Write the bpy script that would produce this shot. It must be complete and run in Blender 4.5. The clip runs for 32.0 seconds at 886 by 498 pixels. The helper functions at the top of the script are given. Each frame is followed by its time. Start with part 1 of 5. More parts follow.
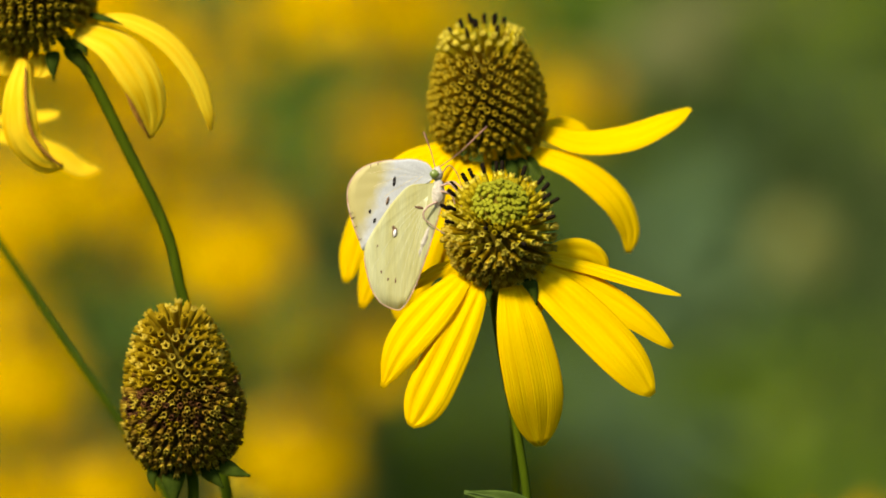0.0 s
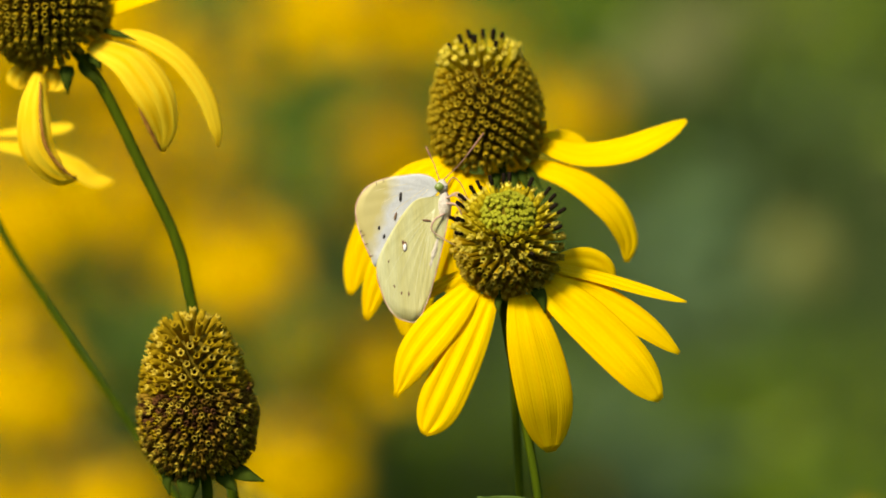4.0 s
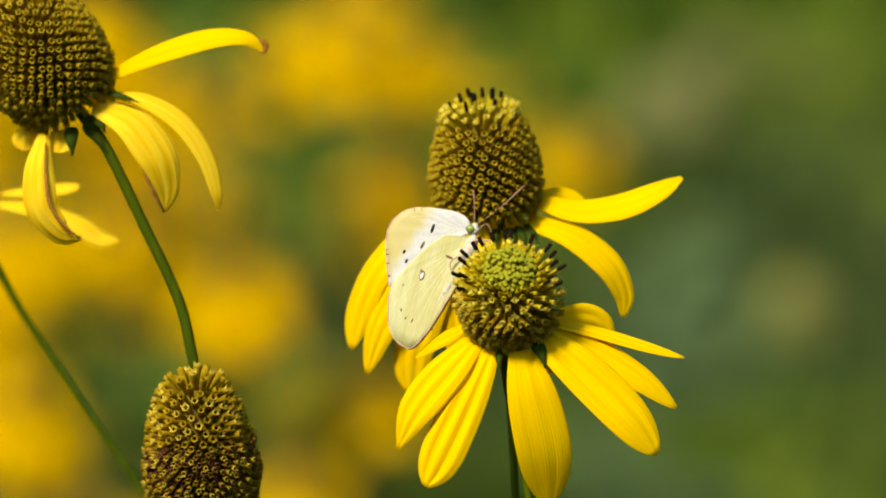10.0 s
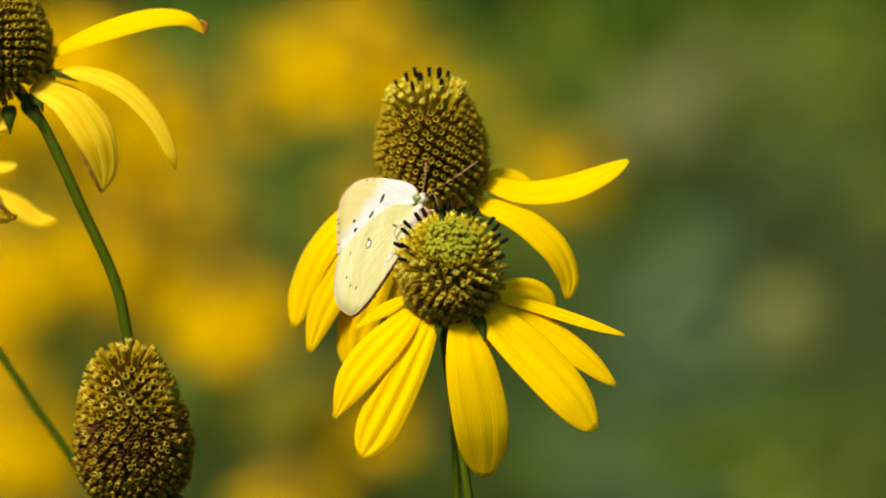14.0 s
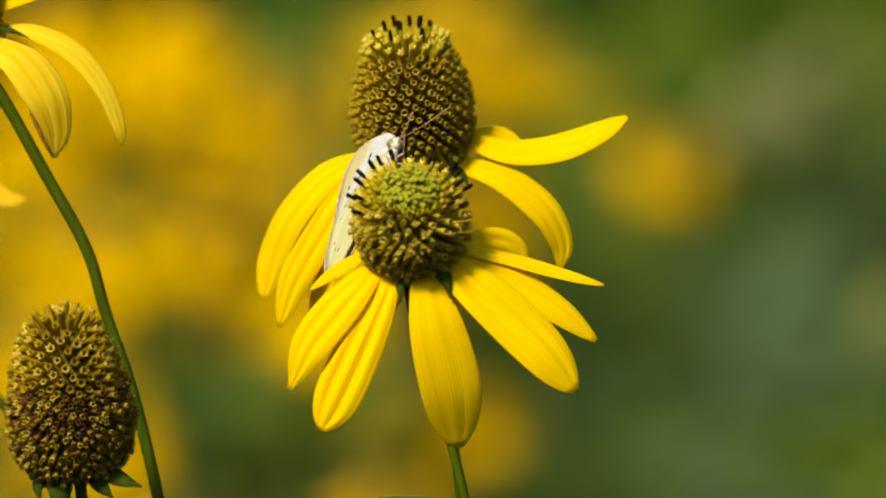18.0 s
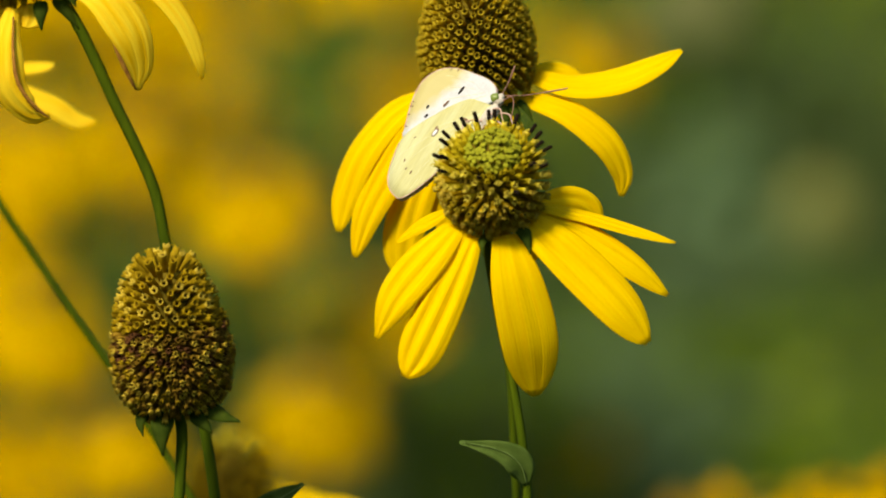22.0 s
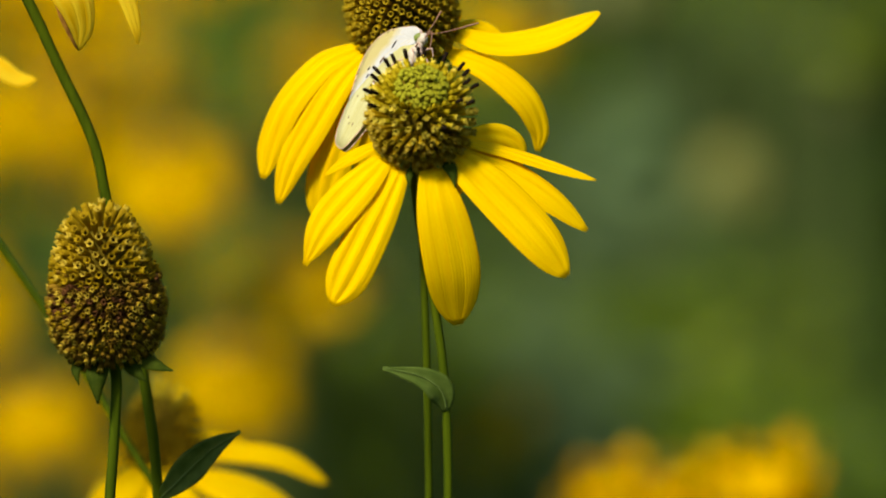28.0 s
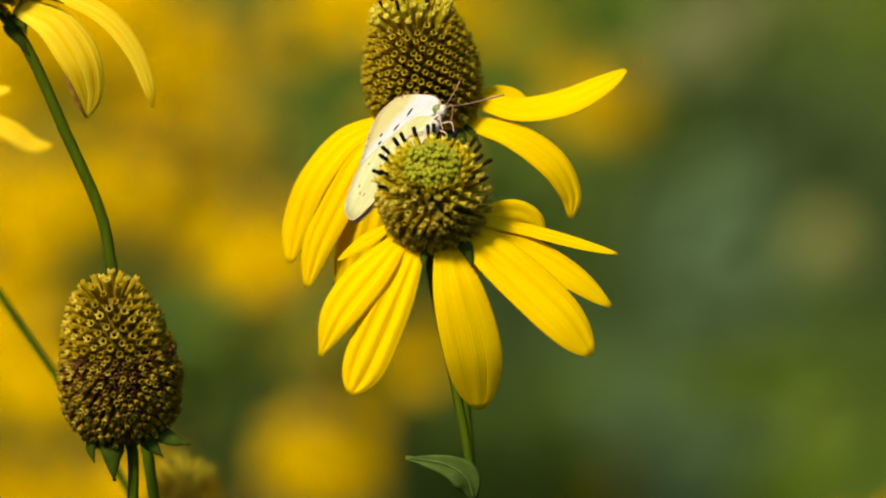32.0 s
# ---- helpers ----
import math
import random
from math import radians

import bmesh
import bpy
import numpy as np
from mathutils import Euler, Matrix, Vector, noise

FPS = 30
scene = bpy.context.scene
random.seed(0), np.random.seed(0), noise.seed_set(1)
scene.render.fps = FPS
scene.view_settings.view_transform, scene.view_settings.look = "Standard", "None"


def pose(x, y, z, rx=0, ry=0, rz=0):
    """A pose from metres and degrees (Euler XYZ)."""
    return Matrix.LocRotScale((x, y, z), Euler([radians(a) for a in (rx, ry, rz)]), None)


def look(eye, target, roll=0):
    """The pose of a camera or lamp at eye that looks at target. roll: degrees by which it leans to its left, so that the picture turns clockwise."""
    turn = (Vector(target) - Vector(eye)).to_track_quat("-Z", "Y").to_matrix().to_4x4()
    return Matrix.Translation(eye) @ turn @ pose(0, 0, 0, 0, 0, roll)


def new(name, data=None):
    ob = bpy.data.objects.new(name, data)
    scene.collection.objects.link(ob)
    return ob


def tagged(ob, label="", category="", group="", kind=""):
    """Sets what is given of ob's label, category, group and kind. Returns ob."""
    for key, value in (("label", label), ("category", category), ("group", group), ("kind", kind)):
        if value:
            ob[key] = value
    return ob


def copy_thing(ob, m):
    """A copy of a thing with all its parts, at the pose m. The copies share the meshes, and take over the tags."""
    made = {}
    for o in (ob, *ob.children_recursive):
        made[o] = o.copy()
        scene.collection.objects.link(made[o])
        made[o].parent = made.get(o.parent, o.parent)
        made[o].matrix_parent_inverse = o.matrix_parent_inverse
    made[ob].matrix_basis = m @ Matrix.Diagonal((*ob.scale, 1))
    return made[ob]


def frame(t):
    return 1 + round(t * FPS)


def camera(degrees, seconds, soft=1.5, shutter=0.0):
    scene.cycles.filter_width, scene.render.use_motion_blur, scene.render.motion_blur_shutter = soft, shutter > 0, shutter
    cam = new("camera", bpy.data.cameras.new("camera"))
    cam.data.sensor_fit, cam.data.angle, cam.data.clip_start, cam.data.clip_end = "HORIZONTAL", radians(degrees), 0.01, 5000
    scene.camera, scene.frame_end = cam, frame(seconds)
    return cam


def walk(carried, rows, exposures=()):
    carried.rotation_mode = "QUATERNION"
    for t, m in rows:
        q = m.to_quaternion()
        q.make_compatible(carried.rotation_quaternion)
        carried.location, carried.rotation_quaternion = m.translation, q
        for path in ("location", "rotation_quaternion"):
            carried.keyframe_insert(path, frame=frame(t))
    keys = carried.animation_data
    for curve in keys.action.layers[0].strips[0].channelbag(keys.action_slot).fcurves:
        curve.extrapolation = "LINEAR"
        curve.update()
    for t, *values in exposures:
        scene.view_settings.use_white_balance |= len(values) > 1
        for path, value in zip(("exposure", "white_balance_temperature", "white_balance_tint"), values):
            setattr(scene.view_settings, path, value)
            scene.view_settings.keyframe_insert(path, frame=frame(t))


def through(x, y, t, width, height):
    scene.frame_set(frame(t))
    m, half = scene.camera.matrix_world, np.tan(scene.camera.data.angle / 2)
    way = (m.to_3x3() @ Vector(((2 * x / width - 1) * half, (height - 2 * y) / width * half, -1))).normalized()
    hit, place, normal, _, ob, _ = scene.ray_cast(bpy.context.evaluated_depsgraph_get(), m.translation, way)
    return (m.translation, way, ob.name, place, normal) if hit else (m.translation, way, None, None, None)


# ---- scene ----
cam = camera(7.476, 32.0, soft=1.8)
cam.data.dof.use_dof, cam.data.dof.focus_distance, cam.data.dof.aperture_fstop = True, 1.19, 13.0
CAMERA_PATH = [  # seconds, distance to the flowers, turn to the left, tilt up
    (0, 1.1538, 0.0000, 0.0000),
    (0.5, 1.1552, -0.0087, -0.0358),
    (1, 1.1566, -0.0174, -0.0716),
    (1.5, 1.1580, -0.0476, -0.1194),
    (2, 1.1594, -0.0777, -0.1671),
    (2.5, 1.1636, -0.0634, -0.1313),
    (3, 1.1679, -0.0490, -0.0955),
    (3.5, 1.1722, -0.0132, -0.0000),
    (4, 1.1765, 0.0226, 0.0955),
    (4.5, 1.1781, 0.0521, 0.1671),
    (6.5, 1.1846, 0.0082, 0.2053),
    (7, 1.1876, 0.0099, 0.2387),
    (7.5, 1.1907, 0.0117, 0.2626),
    (8, 1.1938, 0.0134, 0.2864),
    (8.5, 1.1969, 0.0200, 0.3342),
    (9, 1.2000, 0.0265, 0.3819),
    (9.5, 1.1995, 0.0166, 0.4535),
    (10, 1.1989, 0.0068, 0.5252),
    (10.5, 1.1984, -0.0127, 0.6206),
    (11, 1.1978, -0.0321, 0.7161),
    (11.5, 1.1973, -0.0562, 0.7782),
    (12, 1.1967, -0.0613, 0.7639),
    (12.5, 1.1962, -0.0759, 0.7281),
    (13, 1.1957, -0.0904, 0.6923),
    (13.5, 1.1951, -0.0740, 0.6445),
    (14, 1.1946, -0.0577, 0.5968),
    (14.5, 1.1940, -0.0436, 0.4774),
    (16.5, 1.1215, 0.2095, 0.4297),
    (17, 1.1009, 0.3402, 0.3104),
    (17.2, 1.0985, 0.2200, 0.4400),
    (17.5, 1.0959, -0.0199, 0.6923),
    (17.7, 1.0939, 0.3600, 0.6900),
    (18, 1.0909, 0.8097, 0.6207),
    (18.2, 1.0929, 0.8000, 0.5600),
    (18.5, 1.0959, 0.8603, 0.3820),
    (18.7, 1.0979, 0.7600, 0.4200),
    (19, 1.1009, 0.5304, 0.5014),
    (19.5, 1.1137, 0.6092, 0.6685),
    (20, 1.1268, 0.2603, 0.1910),
    (20.5, 1.1348, 0.2293, 0.0478),
    (21, 1.1429, 0.1983, -0.0955),
    (21.5, 1.1456, 0.1880, -0.2029),
    (22, 1.1483, 0.1777, -0.3103),
    (22.5, 1.1650, -0.1460, -0.4130),
    (23, 1.1823, -0.4696, -0.5157),
    (23.5, 1.1650, -0.3555, -0.2698),
    (24, 1.1483, -0.2413, -0.0239),
    (24.5, 1.1650, -0.1697, -0.0239),
    (26.5, 1.1881, -0.5138, 0.1910),
    (27, 1.1940, -0.5581, -0.0478),
    (27.5, 1.1911, -0.5598, -0.3820),
    (28, 1.1881, -0.5473, -0.5825),
    (28.5, 1.1823, -0.6125, -0.4297),
    (29, 1.1765, -0.5681, -0.1433),
    (29.5, 1.1765, -0.4371, -0.0955),
    (30, 1.1765, -0.3060, -0.0478),
    (30.5, 1.1765, -0.3180, -0.0597),
    (31, 1.1765, -0.3299, -0.0716),
    (31.5, 1.1622, -0.0999, 0.0955),
    (32, 1.1483, 0.2491, -0.0143),
]


def glide(rows, step=0.1):
    """The rows filled in to every tenth of a second by one smooth curve, the same for the camera and for all that sways."""
    r = np.array(rows, float)
    t, v = r[:, 0], r[:, 1:]
    h = np.diff(t)[:, None]
    s = np.diff(v, axis=0) / h
    m = np.vstack([s[:1], (s[:-1] * h[1:] + s[1:] * h[:-1]) / (h[:-1] + h[1:]), s[-1:]])
    out = []
    for x in np.unique(np.round(np.concatenate([np.arange(t[0], t[-1] + 1e-6, step), t]), 3)):
        i = min(int(np.searchsorted(t, x, side="right")) - 1, len(t) - 2)
        d, k = h[i, 0], (x - t[i]) / h[i, 0]
        p = v[i] * (2 * k ** 3 - 3 * k * k + 1) + m[i] * d * (k ** 3 - 2 * k * k + k) + v[i + 1] * (3 * k * k - 2 * k ** 3) + m[i + 1] * d * (k ** 3 - k * k)
        out.append((float(x), *(float(q) for q in p)))
    return out


walk(cam, [(t, pose(0, -d, 1.2, 90 + up, 0, turn)) for t, d, turn, up in glide(CAMERA_PATH)], [(0, 0.47, 7400, 9), (11, 0.47, 7400, 9), (13.5, 0.39, 7400, 9), (17, 0.39, 7400, 9), (20, 0.37, 7400, 9), (24, 0.30, 7400, 9), (28, 0.32, 7400, 9), (32, 0.35, 7400, 9)])

UNIT = 1e-4          # metres to a unit of the flower drawings at 1.2 m from the lens
HEAD_Z = 1.2       # height of the lens over the soil
HALF = math.tan(radians(7.476 / 2))


# ---- world and sun ----
world = bpy.data.worlds.new("world")
scene.world = world
world.use_nodes = True
wn = world.node_tree.nodes
sky = wn.new("ShaderNodeTexSky")
sky.sky_type, sky.sun_disc = "NISHITA", False
SUN_TO = Vector((-0.50, -0.76, 0.86)).normalized()
sky.sun_elevation, sky.sun_rotation = math.asin(SUN_TO.z), math.atan2(SUN_TO.x, SUN_TO.y) % (2 * math.pi)
wn["Background"].inputs[1].default_value = 0.13
world.node_tree.links.new(sky.outputs[0], wn["Background"].inputs[0])
sun = new("sun", bpy.data.lights.new("sun", "SUN"))
sun.data.energy, sun.data.angle, sun.data.color = 4.0, radians(11.0), (1.0, 0.94, 0.83)
sun.matrix_world = look(SUN_TO * 20, (0, 0, 0))


# ---- materials ----
def material(name, colour, second=None, scale=400.0, rough=0.6, bump=0.0, through=0.0, random_value=0.0, stretch=None, metal=0.0, spec=0.3, detail=4.0, use_uv=False, fine=None, ribs=0.0):
    """A procedural surface: two colours mixed by noise, finer grain on top, relief, and light let through thin leaves."""
    m = bpy.data.materials.new(name)
    m.use_nodes = True
    nt = m.node_tree
    b, out = nt.nodes["Principled BSDF"], nt.nodes["Material Output"]
    tc = nt.nodes.new("ShaderNodeTexCoord")
    mp = nt.nodes.new("ShaderNodeMapping")
    nt.links.new(tc.outputs["UV" if use_uv else "Object"], mp.inputs[0])
    mp.inputs["Scale"].default_value = stretch or (1, 1, 1)
    nz = nt.nodes.new("ShaderNodeTexNoise")
    nz.inputs["Scale"].default_value, nz.inputs["Detail"].default_value = scale, detail
    nt.links.new(mp.outputs[0], nz.inputs["Vector"])
    ramp = nt.nodes.new("ShaderNodeValToRGB")
    ramp.color_ramp.elements[0].position, ramp.color_ramp.elements[1].position = 0.32, 0.68
    ramp.color_ramp.elements[0].color = (*colour, 1)
    ramp.color_ramp.elements[1].color = (*(second or colour), 1)
    nt.links.new(nz.outputs[0], ramp.inputs[0])
    hue = nt.nodes.new("ShaderNodeHueSaturation")
    nt.links.new(ramp.outputs[0], hue.inputs["Color"])
    fn = nt.nodes.new("ShaderNodeTexNoise")
    fn.inputs["Scale"].default_value = fine or scale * 5
    nt.links.new(mp.outputs[0], fn.inputs["Vector"])
    add = nt.nodes.new("ShaderNodeMath")
    add.operation = "MULTIPLY_ADD"
    nt.links.new(fn.outputs[0], add.inputs[0])
    add.inputs[1].default_value, add.inputs[2].default_value = 0.3, 0.85
    if random_value:
        info = nt.nodes.new("ShaderNodeObjectInfo")
        mr = nt.nodes.new("ShaderNodeMapRange")
        mr.inputs[3].default_value, mr.inputs[4].default_value = 1 - random_value, 1 + random_value
        nt.links.new(info.outputs["Random"], mr.inputs[0])
        mul = nt.nodes.new("ShaderNodeMath")
        mul.operation = "MULTIPLY"
        nt.links.new(mr.outputs[0], mul.inputs[0])
        nt.links.new(add.outputs[0], mul.inputs[1])
        nt.links.new(mul.outputs[0], hue.inputs["Value"])
    else:
        nt.links.new(add.outputs[0], hue.inputs["Value"])
    nt.links.new(hue.outputs[0], b.inputs["Base Color"])
    b.inputs["Roughness"].default_value, b.inputs["Metallic"].default_value = rough, metal
    b.inputs["Specular IOR Level"].default_value = spec
    if bump:
        bp = nt.nodes.new("ShaderNodeBump")
        bp.inputs["Strength"].default_value, bp.inputs["Distance"].default_value = bump, 0.0003
        nt.links.new(nz.outputs[0], bp.inputs["Height"])
        nt.links.new(bp.outputs[0], b.inputs["Normal"])
    if ribs:  # fine veins along the blade
        rm = nt.nodes.new("ShaderNodeMapping")
        rm.inputs["Scale"].default_value = (ribs, 0.9, 1)
        nt.links.new(tc.outputs["UV"], rm.inputs[0])
        rn = nt.nodes.new("ShaderNodeTexNoise")
        rn.inputs["Scale"].default_value, rn.inputs["Detail"].default_value = 1.0, 2.0
        nt.links.new(rm.outputs[0], rn.inputs["Vector"])
        rb = nt.nodes.new("ShaderNodeBump")
        rb.inputs["Strength"].default_value, rb.inputs["Distance"].default_value = 0.5, 0.0004
        nt.links.new(rn.outputs[0], rb.inputs["Height"])
        nt.links.new(bp.outputs[0], rb.inputs["Normal"])
        nt.links.new(rb.outputs[0], b.inputs["Normal"])
    if through:
        tr = nt.nodes.new("ShaderNodeBsdfTranslucent")
        deep = nt.nodes.new("ShaderNodeGamma")  # light that passes through is filtered once more
        deep.inputs[1].default_value = 1.4
        nt.links.new(hue.outputs[0], deep.inputs[0])
        nt.links.new(deep.outputs[0], tr.inputs[0])
        mix = nt.nodes.new("ShaderNodeMixShader")
        mix.inputs[0].default_value = through
        nt.links.new(b.outputs[0], mix.inputs[1])
        nt.links.new(tr.outputs[0], mix.inputs[2])
        nt.links.new(mix.outputs[0], out.inputs[0])
    return m


PETAL = material("ray_petal_yellow", (0.88, 0.57, 0.002), (0.92, 0.665, 0.006), 3.5, 0.75, 0.15, 0.30, 0.03, (4, 0.7, 1), spec=0.10, use_uv=True, fine=60, ribs=34)
PETAL_OLD = material("ray_petal_ageing_yellow", (0.90, 0.57, 0.006), (0.94, 0.73, 0.04), 2.2, 0.75, 0.09, 0.30, 0.05, (3, 1.1, 1), spec=0.12, use_uv=True, fine=50, ribs=16)
WITHERED = material("withered_petal_edge_brown", (0.22, 0.085, 0.010), (0.38, 0.18, 0.018), 900, 0.8, 0.6)
PETAL_FAR = material("meadow_petal_yellow", (0.765, 0.472, 0.0005), (0.84, 0.558, 0.001), 30, 0.9, 0, 0.4, 0.12, spec=0.02)
STEM = material("stem_green", (0.036, 0.062, 0.002), (0.068, 0.100, 0.003), 60, 0.85, 0.4, 0, 0, (14, 14, 1), spec=0.05, fine=1500)
SEPAL = material("sepal_dark_green", (0.022, 0.040, 0.003), (0.044, 0.066, 0.005), 500, 0.8, 0.4, 0.08, spec=0.05)
LEAF = material("stem_leaf_green", (0.060, 0.105, 0.014), (0.105, 0.160, 0.028), 350, 0.7, 0.5, 0.20, spec=0.12)
CORE = material("cone_core_dark_olive", (0.105, 0.074, 0.006), (0.155, 0.112, 0.010), 900, 0.9, spec=0.05)
TUBE = material("floret_tube_olive", (0.26, 0.160, 0.004), (0.39, 0.255, 0.008), 900, 0.7, 0.3, 0.20, 0.18, spec=0.05)
LIP = material("floret_lip_yellow", (0.32, 0.22, 0.009), (0.43, 0.315, 0.018), 1200, 0.6, 0.2, 0.15, 0.18, spec=0.06)
# near-black paint for the shade down inside each floret's opening
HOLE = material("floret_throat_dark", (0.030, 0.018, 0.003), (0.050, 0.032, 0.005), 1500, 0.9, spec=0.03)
FRESH_TUBE = material("fresh_floret_tube_yellow", (0.36, 0.275, 0.008), (0.50, 0.39, 0.016), 900, 0.65, 0.2, 0.15, 0.2, spec=0.06)
FRESH_LIP = material("fresh_floret_lip_yellow", (0.50, 0.40, 0.035), (0.64, 0.52, 0.065), 1200, 0.6, 0.2, 0.12, 0.18, spec=0.08)
SEED_TUBE = material("seed_floret_tube_brown", (0.25, 0.160, 0.005), (0.39, 0.262, 0.010), 900, 0.75, 0.3, 0.18, 0.22, spec=0.05)
SEED_LIP = material("seed_floret_lip_tan", (0.38, 0.265, 0.022), (0.55, 0.41, 0.050), 1200, 0.7, 0.2, 0.12, 0.22, spec=0.05)
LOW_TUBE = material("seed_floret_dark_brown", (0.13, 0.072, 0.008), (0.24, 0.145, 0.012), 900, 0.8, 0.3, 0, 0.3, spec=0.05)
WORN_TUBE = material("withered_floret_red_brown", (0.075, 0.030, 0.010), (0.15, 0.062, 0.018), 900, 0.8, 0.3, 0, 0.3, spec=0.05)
BUD = material("disc_bud_green", (0.24, 0.25, 0.012), (0.41, 0.395, 0.030), 900, 0.65, 0.2, 0.15, 0.14, spec=0.06)
ANTHER = material("anther_black_brown", (0.008, 0.006, 0.004), (0.022, 0.014, 0.008), 2000, 0.9, 0.3, spec=0.02)
FAR_CONE = material("meadow_cone_olive_brown", (0.14, 0.09, 0.010), (0.26, 0.18, 0.020), 300, 0.9, 0.5, 0, 0.2)
FAR_STEM = material("meadow_stem_green", (0.05, 0.09, 0.015), (0.09, 0.13, 0.025), 60, 0.6)
LEAF_MID = material("meadow_leaf_mid_green", (0.060, 0.150, 0.005), (0.112, 0.215, 0.009), 25, 0.6, 0, 0.3)
LEAF_BRIGHT = material("meadow_leaf_bright_green", (0.13, 0.225, 0.014), (0.20, 0.30, 0.024), 25, 0.7, 0, 0.35, spec=0.1)
LEAF_SHADE = material("meadow_leaf_dark_green", (0.013, 0.040, 0.002), (0.028, 0.065, 0.003), 25, 0.6, 0, 0.2)
LEAF_GREY = material("meadow_leaf_grey_green", (0.11, 0.20, 0.075), (0.17, 0.26, 0.10), 25, 0.6, 0, 0.3)
LEAF_PALE = material("dry_seed_head_straw", (0.22, 0.24, 0.08), (0.30, 0.31, 0.11), 25, 0.8, 0, 0.3)
PALE_DISC = material("dry_seed_head_cream", (0.27, 0.29, 0.07), (0.36, 0.37, 0.10), 25, 0.8, 0, 0.3)
LEAF_OLIVE = material("meadow_leaf_olive", (0.18, 0.26, 0.006), (0.26, 0.34, 0.009), 25, 0.6, 0, 0.3)
GROUND = material("meadow_soil_and_litter", (0.034, 0.046, 0.010), (0.062, 0.080, 0.016), 3, 0.95, 0.5, fine=60)
WING = material("wing_pale_yellow_green", (0.61, 0.575, 0.225), (0.70, 0.705, 0.39), 420, 0.55, 0.35, 0.30, 0, (1, 1, 0.10), spec=0.15, fine=4000)
WING_BUFF = material("wing_tip_buff_yellow", (0.80, 0.70, 0.42), (0.84, 0.76, 0.50), 260, 0.55, 0.25, 0.30, fine=4000)


def forewing_surface():
    """White along the middle of the wing, buff yellow towards its tip, in the wing's own space."""
    m = material("forewing_white_and_buff", (0.60, 0.62, 0.61), (0.70, 0.72, 0.70), 260, 0.5, 0.2, 0.25, fine=4000)
    nt = m.node_tree
    hue = next(n for n in nt.nodes if n.type == "HUE_SAT")
    tc = next(n for n in nt.nodes if n.type == "TEX_COORD")
    dot = nt.nodes.new("ShaderNodeVectorMath")
    dot.operation = "DOT_PRODUCT"
    dot.inputs[1].default_value = (-0.93, 0, 0.375)
    nt.links.new(tc.outputs["Object"], dot.inputs[0])
    nz = nt.nodes.new("ShaderNodeTexNoise")
    nz.inputs["Scale"].default_value = 500
    nt.links.new(tc.outputs["Object"], nz.inputs["Vector"])
    add = nt.nodes.new("ShaderNodeMath")
    add.operation = "MULTIPLY_ADD"
    add.inputs[1].default_value = 0.0022
    nt.links.new(nz.outputs[0], add.inputs[0])
    nt.links.new(dot.outputs["Value"], add.inputs[2])
    rg = nt.nodes.new("ShaderNodeMapRange")
    rg.inputs[1].default_value, rg.inputs[2].default_value = 0.0080, 0.0102
    nt.links.new(add.outputs[0], rg.inputs[0])
    mx = nt.nodes.new("ShaderNodeMix")
    mx.data_type = "RGBA"
    nt.links.new(rg.outputs[0], mx.inputs[0])
    nt.links.new(hue.outputs[0], mx.inputs[6])
    mx.inputs[7].default_value = (0.61, 0.54, 0.22, 1)
    for n in nt.nodes:
        if n.type == "BSDF_PRINCIPLED":
            nt.links.new(mx.outputs[2], n.inputs["Base Color"])
        if n.type == "BSDF_TRANSLUCENT":
            nt.links.new(mx.outputs[2], n.inputs[0])
    return m


WING_FORE = forewing_surface()
FRINGE = material("wing_fringe_pink", (0.40, 0.21, 0.14), (0.68, 0.50, 0.37), 700, 0.7, 0.4, spec=0.1)
MIDRIB = material("leaf_midrib_pale_green", (0.10, 0.16, 0.03), (0.14, 0.21, 0.045), 900, 0.7)
VEIN = material("wing_vein_pale", (0.66, 0.65, 0.36), (0.72, 0.72, 0.45), 900, 0.6)
SPOT = material("wing_spot_black", (0.012, 0.010, 0.010), (0.03, 0.022, 0.02), 3000, 0.8)
SPOT_BROWN = material("wing_spot_brown", (0.16, 0.09, 0.05), (0.24, 0.14, 0.07), 3000, 0.8)
SILVER = material("wing_spot_silver", (0.82, 0.78, 0.74), (0.9, 0.88, 0.85), 3000, 0.35)
FUR = material("body_fur_grey_pink", (0.44, 0.40, 0.30), (0.66, 0.60, 0.50), 1400, 0.95, 1.0, fine=5000)
EYE = material("compound_eye_green", (0.14, 0.20, 0.03), (0.22, 0.28, 0.06), 2500, 0.3, spec=0.5)
LEG = material("leg_pink_brown", (0.44, 0.27, 0.20), (0.60, 0.42, 0.33), 2000, 0.6)
FEELER = material("antenna_pink_brown", (0.24, 0.11, 0.07), (0.36, 0.19, 0.12), 2000, 0.6)


# ---- mesh tools ----
def part(name, verts, faces, mats, parent=None, label="", index=None, uv=None, smooth=True):
    """One mesh object from plain lists, linked under its thing or part."""
    me = bpy.data.meshes.new(name)
    me.from_pydata([tuple(v) for v in verts], [], faces)
    for m in (mats if isinstance(mats, (list, tuple)) else [mats]):
        me.materials.append(m)
    if index is not None:
        me.polygons.foreach_set("material_index", index)
    if smooth:
        me.polygons.foreach_set("use_smooth", [True] * len(me.polygons))
    if uv is not None:
        layer = me.uv_layers.new(name="UVMap")
        loops = np.zeros(len(me.loops), np.int32)
        me.loops.foreach_get("vertex_index", loops)
        layer.data.foreach_set("uv", np.asarray(uv, np.float32)[loops].ravel())
    me.update()
    ob = new(name, me)
    if parent:
        ob.parent = parent
    if label:
        ob["label"] = label
    return ob


